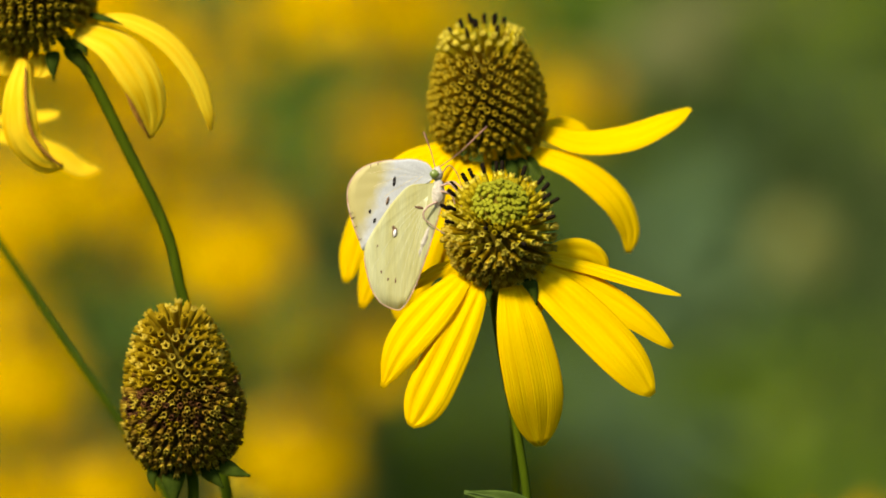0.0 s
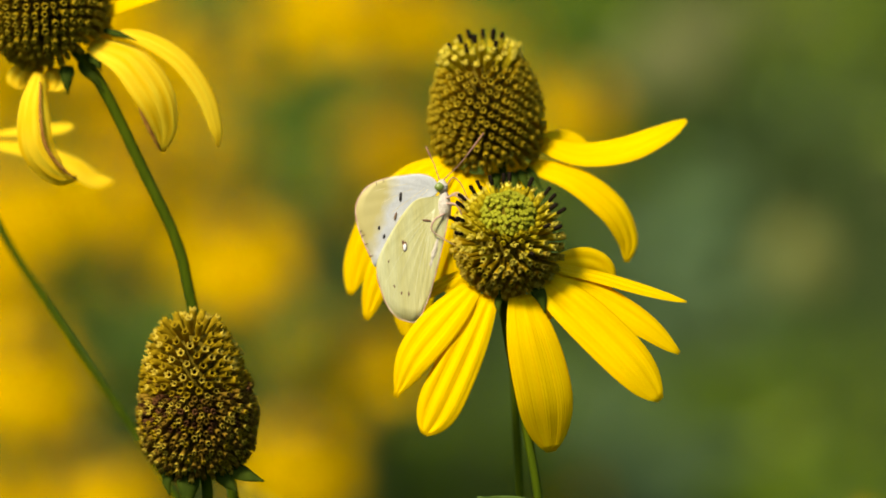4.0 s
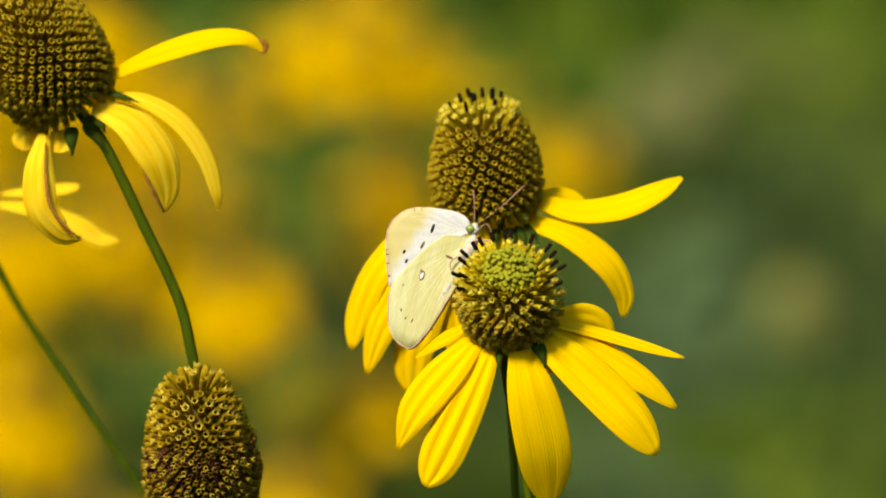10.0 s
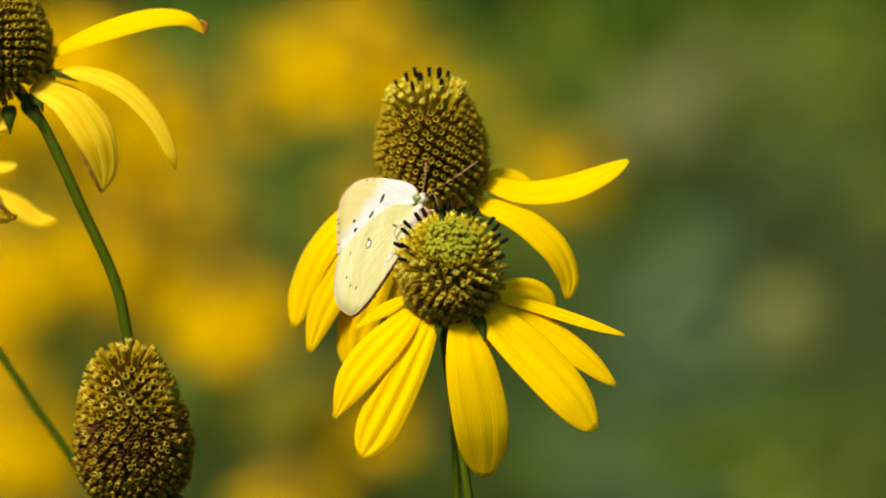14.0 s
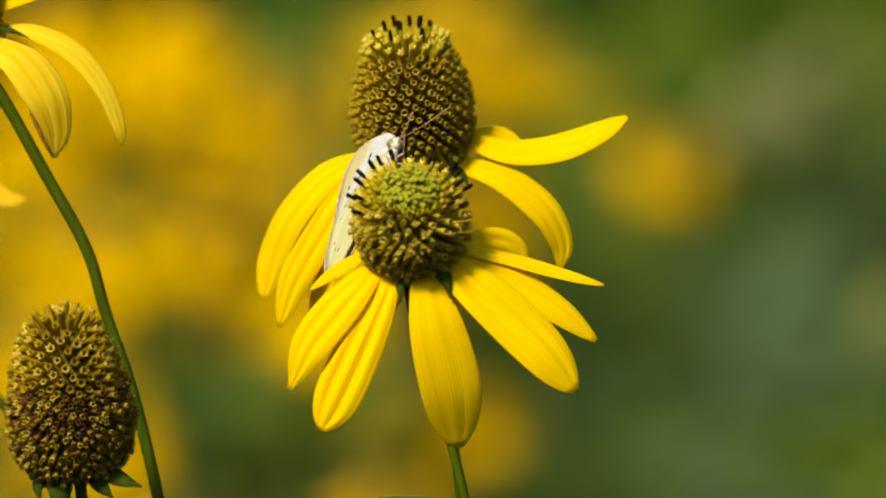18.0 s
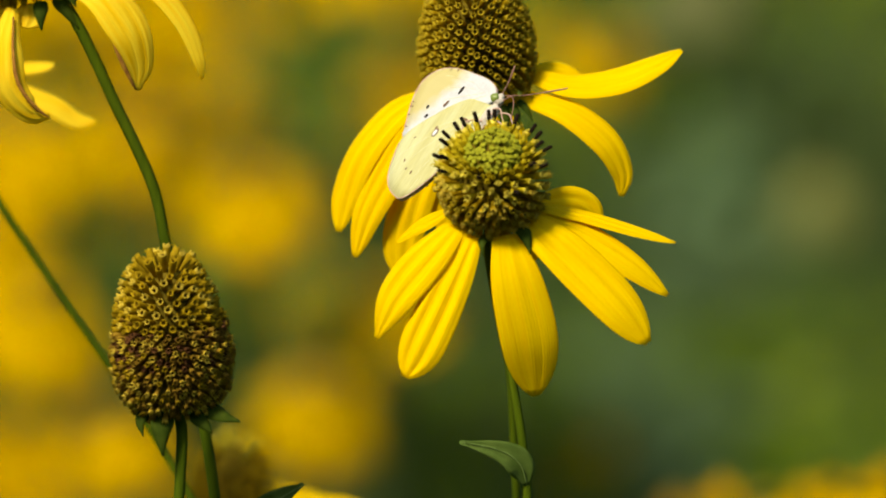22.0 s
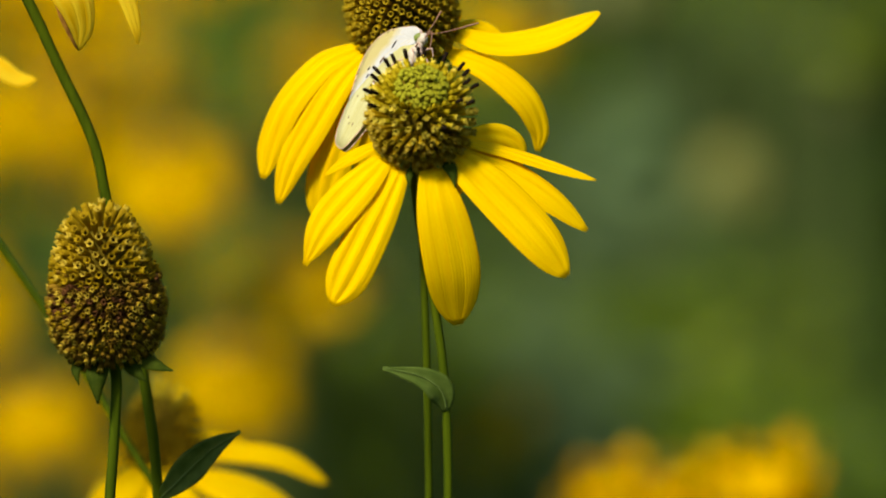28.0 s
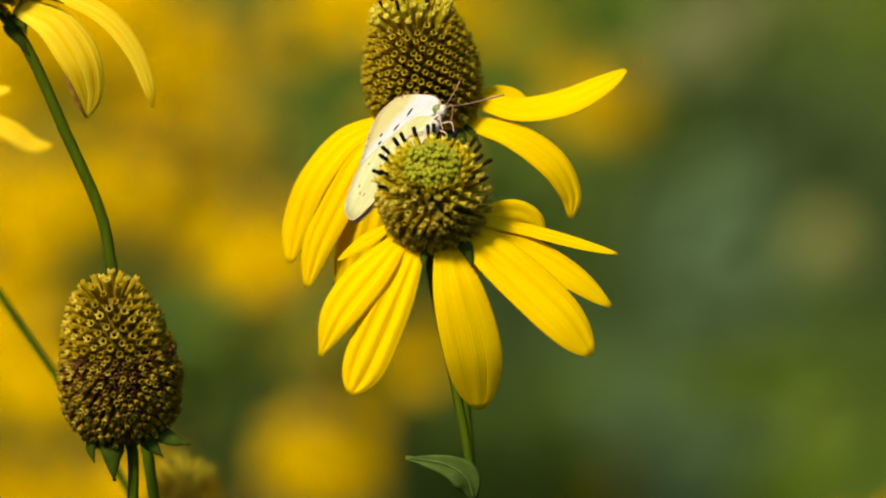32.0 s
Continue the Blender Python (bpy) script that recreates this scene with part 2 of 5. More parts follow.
def same_mesh(name, me, m, parent):
    ob = new(name, me)
    ob.parent = parent
    ob.matrix_basis = m
    return ob


def spline(points, n):
    """Catmull-Rom through the points: n + 1 places."""
    p = np.asarray(points, float)
    if len(p) == 2:
        return p[0] + (p[1] - p[0]) * np.linspace(0, 1, n + 1)[:, None]
    q = np.vstack([2 * p[0] - p[1], p, 2 * p[-1] - p[-2]])
    out = []
    for x in np.linspace(0, len(p) - 1, n + 1):
        i = min(int(x), len(p) - 2)
        t = x - i
        a, b, c, d = q[i:i + 4]
        out.append(0.5 * (2 * b + (c - a) * t + (2 * a - 5 * b + 4 * c - d) * t * t + (3 * b - a - 3 * c + d) * t ** 3))
    return np.array(out)


def unit(v):
    v = np.asarray(v, float)
    return v / (np.linalg.norm(v, axis=-1, keepdims=True) + 1e-12)


def place3(p, u, z):
    """Drawing units (right, down, away) to the plant's own metres."""
    p = np.asarray(p, float)
    return np.stack([p[..., 0] * u, p[..., 2] * u, z - p[..., 1] * u], -1)


def tube(points, radii, n=24, sides=10, ridge=0.0, cap=True):
    """A swept round or ridged rod: vertices and faces."""
    c = spline(points, n)
    r = np.interp(np.linspace(0, 1, n + 1), np.linspace(0, 1, len(radii)), radii)
    t = unit(np.gradient(c, axis=0))
    ref = np.array([0.0, 1.0, 0.0]) if abs(t[:, 1]).max() < 0.9 else np.array([1.0, 0.0, 0.0])
    a = unit(np.cross(t, ref))
    b = np.cross(t, a)
    ang = np.arange(sides) * 2 * math.pi / sides
    wob = 1 + ridge * np.cos(np.arange(sides) * math.pi)
    v = (c[:, None] + (r[:, None] * wob)[..., None] * (np.cos(ang)[None, :, None] * a[:, None] + np.sin(ang)[None, :, None] * b[:, None])).reshape(-1, 3)
    f = [(i * sides + j, i * sides + (j + 1) % sides, (i + 1) * sides + (j + 1) % sides, (i + 1) * sides + j) for i in range(n) for j in range(sides)]
    if cap:
        f += [tuple(range(sides))[::-1], tuple(n * sides + j for j in range(sides))]
    return v, f


def blade(points, width, facing, u, z, cup=0.18, fold=0.05, thick=2.6, n=18, m=10, root=0.34, widest=0.55, point=2.4, twist=0.0, notch=0.010, ruffle=0.0, phase=0.0, curl=0.0, taper=0.62, crease=0.0):
    """A petal or leaf: a grooved, cupped blade of real thickness swept along the points."""
    c = spline(points, n)
    s = np.linspace(0, 1, n + 1)
    w = np.where(s < widest, root + (1 - root) * np.sin(np.clip(s / widest, 0, 1) * math.pi / 2) ** 0.9,
                 np.clip(1 - (np.clip(s - widest, 0, 1) / (1 - widest)) ** point, 0, 1) ** taper) * width / 2
    w = np.maximum(w, width * 0.07)
    t = unit(np.gradient(c, axis=0))
    f = np.asarray(facing, float)
    side = unit(np.cross(np.broadcast_to(f, t.shape), t))
    nn = np.cross(t, side)
    tw = np.radians(twist) * s
    side, nn = side * np.cos(tw)[:, None] + nn * np.sin(tw)[:, None], nn * np.cos(tw)[:, None] - side * np.sin(tw)[:, None]
    j = np.linspace(-1, 1, m + 1)
    tip = np.clip((s - 0.9) / 0.1, 0, 1)[:, None]
    length = np.linalg.norm(c[-1] - c[0])
    groove = fold * width * (np.cos(j * math.pi * 3)[None, :] * np.sin(s * math.pi)[:, None] ** 0.5)
    rise = -cup * w[:, None] * (j ** 2)[None, :] + groove + ruffle * width * np.sin(s * 9 + phase)[:, None] * (abs(j) ** 2 * j)[None, :]
    rise = rise - crease * width * (np.exp(-((abs(j) - 0.34) / 0.09) ** 2) + 0.5 * np.exp(-((abs(j) - 0.72) / 0.09) ** 2))[None, :] * (np.sin(s * math.pi) ** 0.4)[:, None]
    rise = rise - curl * w[:, None] * np.clip(abs(j) - 0.5, 0, 1)[None, :] ** 2 * 4
    top = c[:, None] + side[:, None] * (w[:, None] * j[None, :])[..., None] + nn[:, None] * rise[..., None]
    top = top - t[:, None] * (notch * length * tip * (np.cos(j * math.pi * 3) * 0.5 + 0.5)[None, :])[..., None]
    th = thick * (0.35 + 0.65 * (1 - j ** 2))[None, :] * (1 - 0.5 * s)[:, None]
    low = top - nn[:, None] * th[..., None]
    k = (n + 1) * (m + 1)
    v = np.vstack([top.reshape(-1, 3), low.reshape(-1, 3)])
    a = lambda i, q: i * (m + 1) + q
    faces = [(a(i, q), a(i, q + 1), a(i + 1, q + 1), a(i + 1, q)) for i in range(n) for q in range(m)]
    faces += [tuple(k + x for x in fc[::-1]) for fc in list(faces)]
    rim = [a(0, q) for q in range(m + 1)] + [a(i, m) for i in range(1, n + 1)] + [a(n, q) for q in range(m - 1, -1, -1)] + [a(i, 0) for i in range(n - 1, 0, -1)]
    faces += [(rim[i], k + rim[i], k + rim[(i + 1) % len(rim)], rim[(i + 1) % len(rim)]) for i in range(len(rim))]
    uv1 = np.stack(np.broadcast_arrays((j * 0.5 + 0.5)[None, :], s[:, None]), -1).reshape(-1, 2)
    return place3(v, u, z), faces, np.vstack([uv1, uv1]) + np.array([phase, 0])


def petal(thing, points, width, facing, u, z, mats=None, label="", name="petal", **how):
    if name == "petal":
        how = dict(dict(n=22, m=24, crease=0.002 if mats is PETAL_OLD else 0.004), **how)
        how["cup"], how["fold"] = how.get("cup", 0.18) * 0.5, how.get("fold", 0.05) * 0.5
    v, f, uv = blade(points, width, facing, u, z, **how)
    return part(name, v, f, mats or PETAL, thing, label, uv=uv)


def floret_mesh(name, tube_mat, lip_mat, length, r, flare, u, lobes=5, throat=None, style=0.0):
    """A tubular disc floret along +z: slender foot, swollen tube, five spread lobes, a small throat with its shade
    painted in and, if style, its two curling tips.
    """
    k = lobes * 2
    even = lambda x: [r * x] * k
    star = lambda x, y: [r * (x if i % 2 == 0 else y) for i in range(k)]
    rings = [(-0.50, even(0.62)), (0.05, even(0.84)), (0.34, even(1.08)), (0.42, even(0.94)), (0.48, star(flare, 0.80)), (0.42, star(0.60, 0.34)), (0.24, even(0.22))]
    v, f, mi = [], [], []
    for zz, rr in rings:
        v += [(math.cos(i * 2 * math.pi / k) * rr[i] * u, math.sin(i * 2 * math.pi / k) * rr[i] * u, (zz + (5.0 / length if zz == 0.48 and i % 2 == 0 else 0)) * length * u) for i in range(k)]
    for ring in range(len(rings) - 1):
        for i in range(k):
            f.append((ring * k + i, ring * k + (i + 1) % k, (ring + 1) * k + (i + 1) % k, (ring + 1) * k + i))
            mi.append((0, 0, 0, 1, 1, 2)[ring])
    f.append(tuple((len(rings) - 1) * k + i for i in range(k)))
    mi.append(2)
    for sign in (-1, 1) if style else ():
        base = len(v)
        for x, zz, rr in ((0.12, 0.30 * length, 0.30), (0.38, 0.50 * length + 0.5 * style, 0.32), (1.0, 0.50 * length + style, 0.28), (1.55, 0.50 * length + 0.8 * style, 0.10)):
            v += [(sign * (x * r + math.cos(q) * rr * r * 0.7) * u, math.sin(q) * rr * r * u, (zz + math.cos(q) * rr * r * 0.6) * u) for q in (0.0, 1.57, 3.14, 4.71)]
        for ring in range(3):
            f += [(base + ring * 4 + i, base + ring * 4 + (i + 1) % 4, base + ring * 4 + 4 + (i + 1) % 4, base + ring * 4 + 4 + i) for i in range(4)]
        f.append(tuple(base + 12 + i for i in range(4)))
        mi += [1] * 13
    me = bpy.data.meshes.new(name)
    me.from_pydata(v, [], f)
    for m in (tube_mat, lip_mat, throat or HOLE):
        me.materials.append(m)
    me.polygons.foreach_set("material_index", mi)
    me.polygons.foreach_set("use_smooth", [True] * len(f))
    return me


def rod_mesh(name, mat, length, r, u, tip=0.6, tip_mat=None):
    v, f, mi = [], [], []
    rings = [(0, r * 0.6), (length * 0.5, r * 0.75), (length * 0.62, r), (length * 0.92, r), (length, r * tip)]
    for zz, rr in rings:
        v += [(math.cos(i * math.pi / 3) * rr * u, math.sin(i * math.pi / 3) * rr * u, zz * u) for i in range(6)]
    for ring in range(4):
        for i in range(6):
            f.append((ring * 6 + i, ring * 6 + (i + 1) % 6, ring * 6 + 6 + (i + 1) % 6, ring * 6 + 6 + i))
            mi.append(0 if ring else 1)
    f.append(tuple(24 + i for i in range(6)))
    mi.append(0)
    me = bpy.data.meshes.new(name)
    me.from_pydata(v, [], f)
    me.materials.append(mat)
    me.materials.append(tip_mat or mat)
    me.polygons.foreach_set("material_index", mi)
    me.polygons.foreach_set("use_smooth", [True] * len(f))
    return me


def dome_mesh(name, mat, r, u):
    v, f = [], []
    for zz, rr in ((-0.6, 0.95), (0.15, 1.0), (0.50, 0.80), (0.44, 0.32)):
        v += [(math.cos(i * math.pi / 3) * rr * r * u, math.sin(i * math.pi / 3) * rr * r * u, zz * r * u) for i in range(6)]
    for ring in range(3):
        f += [(ring * 6 + i, ring * 6 + (i + 1) % 6, ring * 6 + 6 + (i + 1) % 6, ring * 6 + 6 + i) for i in range(6)]
    f.append(tuple(18 + i for i in range(6)))
    me = bpy.data.meshes.new(name)
    me.from_pydata(v, [], f)
    me.materials.append(mat)
    me.polygons.foreach_set("use_smooth", [True] * len(f))
    return me


def egg(phi, az, rx, h, taper, blunt=0.92):
    """A point of an egg-shaped cone: phi from the tip, with the wide end down."""
    r = rx * max(math.sin(phi), 0.0) ** blunt * (1 - taper * math.cos(phi))
    return np.array([r * math.cos(az), r * math.sin(az), h * math.cos(phi)])


def disc_cone(thing, u, z, rx, h, taper, tilt, pitch, zones, seed, label, end=2.55, cap=(0.0, 0.0), blunt=0.92):
    """The cone of a coneflower: a dark core thickly set with florets in spirals. zones: (phi up to, mesh list, outward shift, size, upward lean)."""
    rng = random.Random(seed)
    turn = Euler((radians(tilt[0]), radians(tilt[1]), 0)).to_matrix()
    n, k = 26, 34
    v = [egg(math.pi * i / n, 2 * math.pi * j / k, rx * 0.88, h * 0.91, taper, blunt) for i in range(n + 1) for j in range(k)]
    v = [p * (1 + cap[1] * max(0.0, min(1.0, (cap[0] - math.pi * (i // k) / n) * 6 + 1))) for i, p in enumerate(v)]
    v = [turn @ Vector(p) * u + Vector((0, 0, z)) for p in v]
    f = [(i * k + j, i * k + (j + 1) % k, (i + 1) * k + (j + 1) % k, (i + 1) * k + j) for i in range(n) for j in range(k)]
    cone = part("flower_cone", v, f, CORE, thing, label)
    phi, az, spots = 0.05, 0.0, []
    while phi < end:
        r = max(rx * math.sin(phi) * (1 - taper * math.cos(phi)), 2.0)
        arc = math.hypot(rx * math.cos(phi), h * math.sin(phi))
        zone = next(q for q in zones if phi <= q[0])
        p = pitch * zone[3]
        spots.append((phi + rng.uniform(-0.008, 0.008), az + rng.uniform(-0.015, 0.015), zone))
        az += 2.399963
        phi += p * p * 0.90 / (2 * math.pi * r * arc)
    made = []
    for phi, az, zone in spots:
        p, q, w = egg(phi, az, rx, h, taper, blunt), egg(phi + 0.01, az, rx, h, taper, blunt), egg(phi, az + 0.01, rx, h, taper, blunt)
        nrm = Vector(np.cross(q - p, w - p)).normalized()
        if nrm.dot(Vector(p)) < 0:
            nrm = -nrm
        nrm = (nrm + Vector((0, 0, zone[4])) + Vector((rng.gauss(0, 0.06), rng.gauss(0, 0.06), rng.gauss(0, 0.06)))).normalized()
        pos = turn @ (Vector(p) + nrm * zone[2] * rng.uniform(0.8, 1.2))
        nrm = turn @ nrm
        m = Matrix.Translation(pos * u + Vector((0, 0, z))) @ nrm.to_track_quat("Z", "Y").to_matrix().to_4x4() @ pose(0, 0, 0, 0, 0, rng.uniform(0, 72)) @ Matrix.Diagonal((*([rng.uniform(0.88, 1.1)] * 2), rng.uniform(0.88, 1.12), 1))
        made.append((pos.y, rng.choice(zone[1]), m))
    made.sort(key=lambda a: a[0])
    for _, me, m in made[:300]:
        same_mesh(me.name.split(".")[0], me, m, cone)
    join(made[300:], "florets", cone)
    return cone


def join(made, name, parent):
    """The florets of the far side in one mesh."""
    verts, faces, index, mats, base = [], [], [], [], 0
    for _, me, m in made:
        shift = {}
        for i, mt in enumerate(me.materials):
            if mt not in mats:
                mats.append(mt)
            shift[i] = mats.index(mt)
        verts += [m @ v.co for v in me.vertices]
        faces += [[base + i for i in p.vertices] for p in me.polygons]
        index += [shift[p.material_index] for p in me.polygons]
        base += len(me.vertices)
    if verts:
        tagged(part(name, verts, faces, mats, parent, index=index), kind="stuff")


def anthers(cone, u, z, rx, h, taper, tilt, me, places):
    turn = Euler((radians(tilt[0]), radians(tilt[1]), 0)).to_matrix()
    for phi, az, lean in places:
        p = egg(phi, az, rx, h, taper)
        nrm = (Vector(unit(p)) + Vector((0, 0, lean))).normalized()
        m = Matrix.Translation(turn @ Vector(p) * u + Vector((0, 0, z))) @ (turn @ nrm).to_track_quat("Z", "Y").to_matrix().to_4x4()
        same_mesh("anther", me, m, cone)


def stem(thing, u, z, points, radius, label=""):
    """The stalk, from the flower down to the soil."""
    p = place3(points, u, z).tolist()
    last, way = p[-1], unit(np.array(p[-1]) - p[-2])
    drop = last[2] + 0.03
    for k in (0.012, 0.03, 0.06, 0.11, 0.19, 0.31, 0.48, 0.72, 1.0):
        p.append([last[0] + way[0] * drop * 0.3 * math.sin(k * 1.57), last[1] + 0.006 * k, last[2] - drop * k])
    v, f = tube(p, [radius * u * 1.15] + [radius * u] * (len(p) - 3) + [radius * u * 1.2, radius * u * 1.5], 6 * len(p), 12, 0.06)
    return part("stem", v, f, STEM, thing, label)


def sepal(thing, points, width, facing, u, z):
    return petal(thing, points, width, facing, u, z, SEPAL, name="sepal", cup=0.3, fold=0.02, root=0.75, widest=0.22, point=1.35, n=10, m=4, notch=0, taper=0.95)


def plant(name, label, group=""):
    return tagged(new(name), label, "flower", group)


# ---- floret shapes ----
old_florets = [floret_mesh("floret", TUBE, LIP, 34, 5.6, 1.12, UNIT), floret_mesh("floret", TUBE, TUBE, 32, 5.3, 1.1, UNIT), floret_mesh("floret", TUBE, LIP, 36, 5.0, 1.2, UNIT)]
fresh_florets = [floret_mesh("floret", FRESH_TUBE, FRESH_LIP, 42, 5.2, 1.35, UNIT, throat=TUBE), floret_mesh("floret", FRESH_TUBE, FRESH_LIP, 44, 4.8, 1.2, UNIT, throat=TUBE), floret_mesh("floret", FRESH_TUBE, FRESH_TUBE, 32, 4.4, 0.7, UNIT, throat=FRESH_TUBE)]
pit_florets = [floret_mesh("floret", TUBE, LIP, 34, 5.9, 1.08, UNIT), floret_mesh("floret", TUBE, LIP, 32, 5.7, 1.02, UNIT), floret_mesh("floret", TUBE, LIP, 33, 5.5, 1.14, UNIT)]
seed_florets = [floret_mesh("floret", SEED_TUBE, SEED_LIP, 36, 5.4, 1.2, UNIT), floret_mesh("floret", LOW_TUBE, SEED_TUBE, 34, 5.0, 1.2, UNIT)]
# lower florets: a darker brown of their own, with the head's under-shade painted in
shaded_low_florets = [floret_mesh("floret", LOW_TUBE, SEED_LIP, 28, 4.8, 1.3, UNIT), floret_mesh("floret", LOW_TUBE, LOW_TUBE, 28, 4.8, 1.2, UNIT), floret_mesh("floret", LOW_TUBE, SEED_TUBE, 26, 4.8, 1.25, UNIT)]
tall_florets = [floret_mesh("floret", SEED_TUBE, SEED_LIP, 50, 6.8, 1.14, UNIT), floret_mesh("floret", SEED_TUBE, SEED_TUBE, 48, 6.6, 1.16, UNIT, throat=LOW_TUBE), floret_mesh("floret", SEED_TUBE, SEED_TUBE, 52, 6.6, 1.12, UNIT)]
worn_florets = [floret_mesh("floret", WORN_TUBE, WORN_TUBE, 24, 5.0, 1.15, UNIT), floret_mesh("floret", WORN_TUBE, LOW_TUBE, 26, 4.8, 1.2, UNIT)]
buds = [dome_mesh("bud", BUD, 5.2, UNIT), dome_mesh("bud", BUD, 4.8, UNIT), dome_mesh("bud", BUD, 4.5, UNIT)]
anther_rod = rod_mesh("anther", ANTHER, 37, 3.7, UNIT, 0.8, FRESH_TUBE)
styled_florets = [floret_mesh("floret", FRESH_TUBE, FRESH_LIP, 46, 5.4, 1.2, UNIT, throat=TUBE, style=5.0), floret_mesh("floret", TUBE, FRESH_LIP, 44, 5.4, 1.1, UNIT, throat=TUBE, style=5.0), floret_mesh("floret", FRESH_TUBE, FRESH_LIP, 44, 5.2, 1.25, UNIT, throat=TUBE)]
tan_florets = [floret_mesh("floret", TUBE, SEED_LIP, 36, 5.2, 1.16, UNIT, style=3.0), floret_mesh("floret", TUBE, SEED_LIP, 34, 5.4, 1.1, UNIT), floret_mesh("floret", TUBE, LIP, 36, 5.0, 1.2, UNIT)]


# ---- the flower on which the butterfly sits ----
def front_flower():
    u, z = UNIT, HEAD_Z
    th = plant("coneflower", "yellow coneflower with drooping petals and a green-topped dome", "coneflowers near the butterfly")
    tilt = (46, 0)
    cone = disc_cone(th, u, z, 68, 68, 0.02, tilt, 15.0, [(0.22, buds, 28, 0.385, 0.0), (0.42, buds, 25, 0.385, 0.0), (0.52, buds, 20, 0.385, 0.0), (0.58, buds, 14, 0.40, 0.0), (0.80, fresh_florets[2:], 9, 0.66, 0.0), (1.30, styled_florets, 9, 1.06, 0.15), (9, tan_florets, 11, 0.90, 0.2)], 3, "round disc with green buds on top and olive florets below", cap=(0.52, 0.42))
    rng = random.Random(8)
    anthers(cone, u, z, 84, 84, 0.02, tilt, anther_rod, [(0.80 + 0.16 * (i % 2) + rng.uniform(-0.06, 0.06), i * 0.2417 + rng.uniform(-0.1, 0.1), rng.uniform(-0.05, 0.15)) for i in range(26) if i % 3 == 0 or math.sin(i * 0.2417) > -0.45])
    v, f = [], []
    lean = Euler((radians(46), 0, 0)).to_matrix()
    for i in range(9):
        for j in range(20):
            p = lean @ Vector(egg(math.pi * i / 8, math.pi * j / 10, 46, 22, 0.0))
            v.append(p * u + Vector((0, 42 * u, z - 40 * u)))
    f = [(i * 20 + j, i * 20 + (j + 1) % 20, (i + 1) * 20 + (j + 1) % 20, (i + 1) * 20 + j) for i in range(8) for j in range(20)]
    part("receptacle", v, f, SEPAL, th, "green base that holds the petals")
    P = [  # points, width, facing, more
        ([(22, 92, -26), (40, 170, -48), (62, 270, -34), (72, 366, 14)], 100, (0.10, -0.24, -1), dict(cup=0.22, fold=0.012, widest=0.6, root=0.46, phase=0.1, crease=0.003)),
        ([(-36, 92, -16), (-72, 168, -50), (-116, 260, -58), (-150, 332, -46)], 84, (-0.25, -0.35, -1), dict(cup=0.26, fold=0.09, widest=0.66, root=0.44, phase=1.3, crease=0.018)),
        ([(-64, 76, -2), (-112, 126, -30), (-168, 196, -36), (-199, 266, -26)], 82, (-0.45, -0.45, -1), dict(cup=0.20, fold=0.06, widest=0.5, root=0.5, phase=2.1, point=1.9, taper=0.9, crease=0.014)),
        ([(-74, 50, 34), (-104, 64, 40), (-134, 82, 44), (-166, 106, 46)], 32, (-0.4, -0.65, -0.8), dict(cup=0.3, widest=0.45, phase=3.3, point=1.5)),
        ([(52, 60, 6), (90, 92, -22), (146, 142, -34), (214, 212, -40), (262, 276, -30)], 92, (0.42, -0.32, -1), dict(cup=0.20, fold=0.03, widest=0.6, root=0.42, phase=4.2)),
        ([(62, 50, 18), (96, 66, 12), (154, 94, 6), (236, 144, 0), (296, 195, 4)], 64, (0.38, -0.45, -0.85), dict(cup=0.25, fold=0.03, widest=0.55, phase=5.4, point=1.7)),
        ([(62, 40, 32), (96, 46, 30), (160, 60, 30), (240, 84, 26), (310, 106, 22)], 44, (0.05, -0.93, -0.5), dict(cup=0.15, widest=0.55, root=0.5, phase=6.1, point=2.0)),
        ([(70, 42, 36), (125, 38, 66), (160, 48, 90), (184, 80, 106)], 72, (0.25, -0.35, -0.85), dict(cup=0.25, widest=0.55, phase=7.7)),
        ([(52, 84, 40), (62, 110, 66), (72, 136, 84)], 44, (0.0, -0.3, -1), dict(phase=8.2)),
        ([(-20, 30, 80), (-34, 36, 140), (-44, 70, 200)], 70, (0.0, -1, 0.2), dict(phase=9.4)),
    ]
    for pts, w, f, how in P:
        petal(th, pts, w, f, u, z, **how)
    for pts, w, f in [([(48, 78, -26), (57, 96, -38), (63, 124, -42)], 26, (0.3, 0, -1)), ([(-14, 90, -16), (-20, 106, -34), (-16, 128, -38)], 16, (-0.3, 0, -1)), ([(-60, 84, 10), (-84, 100, 10), (-104, 116, 6)], 18, (-0.3, -0.4, -1))]:
        sepal(th, pts, w, f, u, z)
    stem(th, u, z, [(-6, 66, 34), (-8, 120, 26), (8, 220, 20), (28, 320, 18), (46, 425, 18), (55, 520, 18), (59, 600, 18), (61, 680, 18)], 7.4)
    v, f, uv = blade([(56, 518, 12), (44, 482, -4), (10, 458, -16), (-58, 442, -26)], 52, (0.1, -0.3, -1.0), u, z, cup=-0.2, fold=0.02, root=0.1, widest=0.42, point=1.3, n=16, m=8, notch=0, taper=0.85)
    lf = part("leaf", v, f, LEAF, th, "small pointed green leaf", uv=uv)
    v, f = tube(place3([(56, 516, 10), (44, 480, -6), (10, 456, -18), (-54, 441, -28)], u, z), [1.6 * u, 0.5 * u], 14, 6)
    part("midrib", v, f, MIDRIB, lf)
    return th


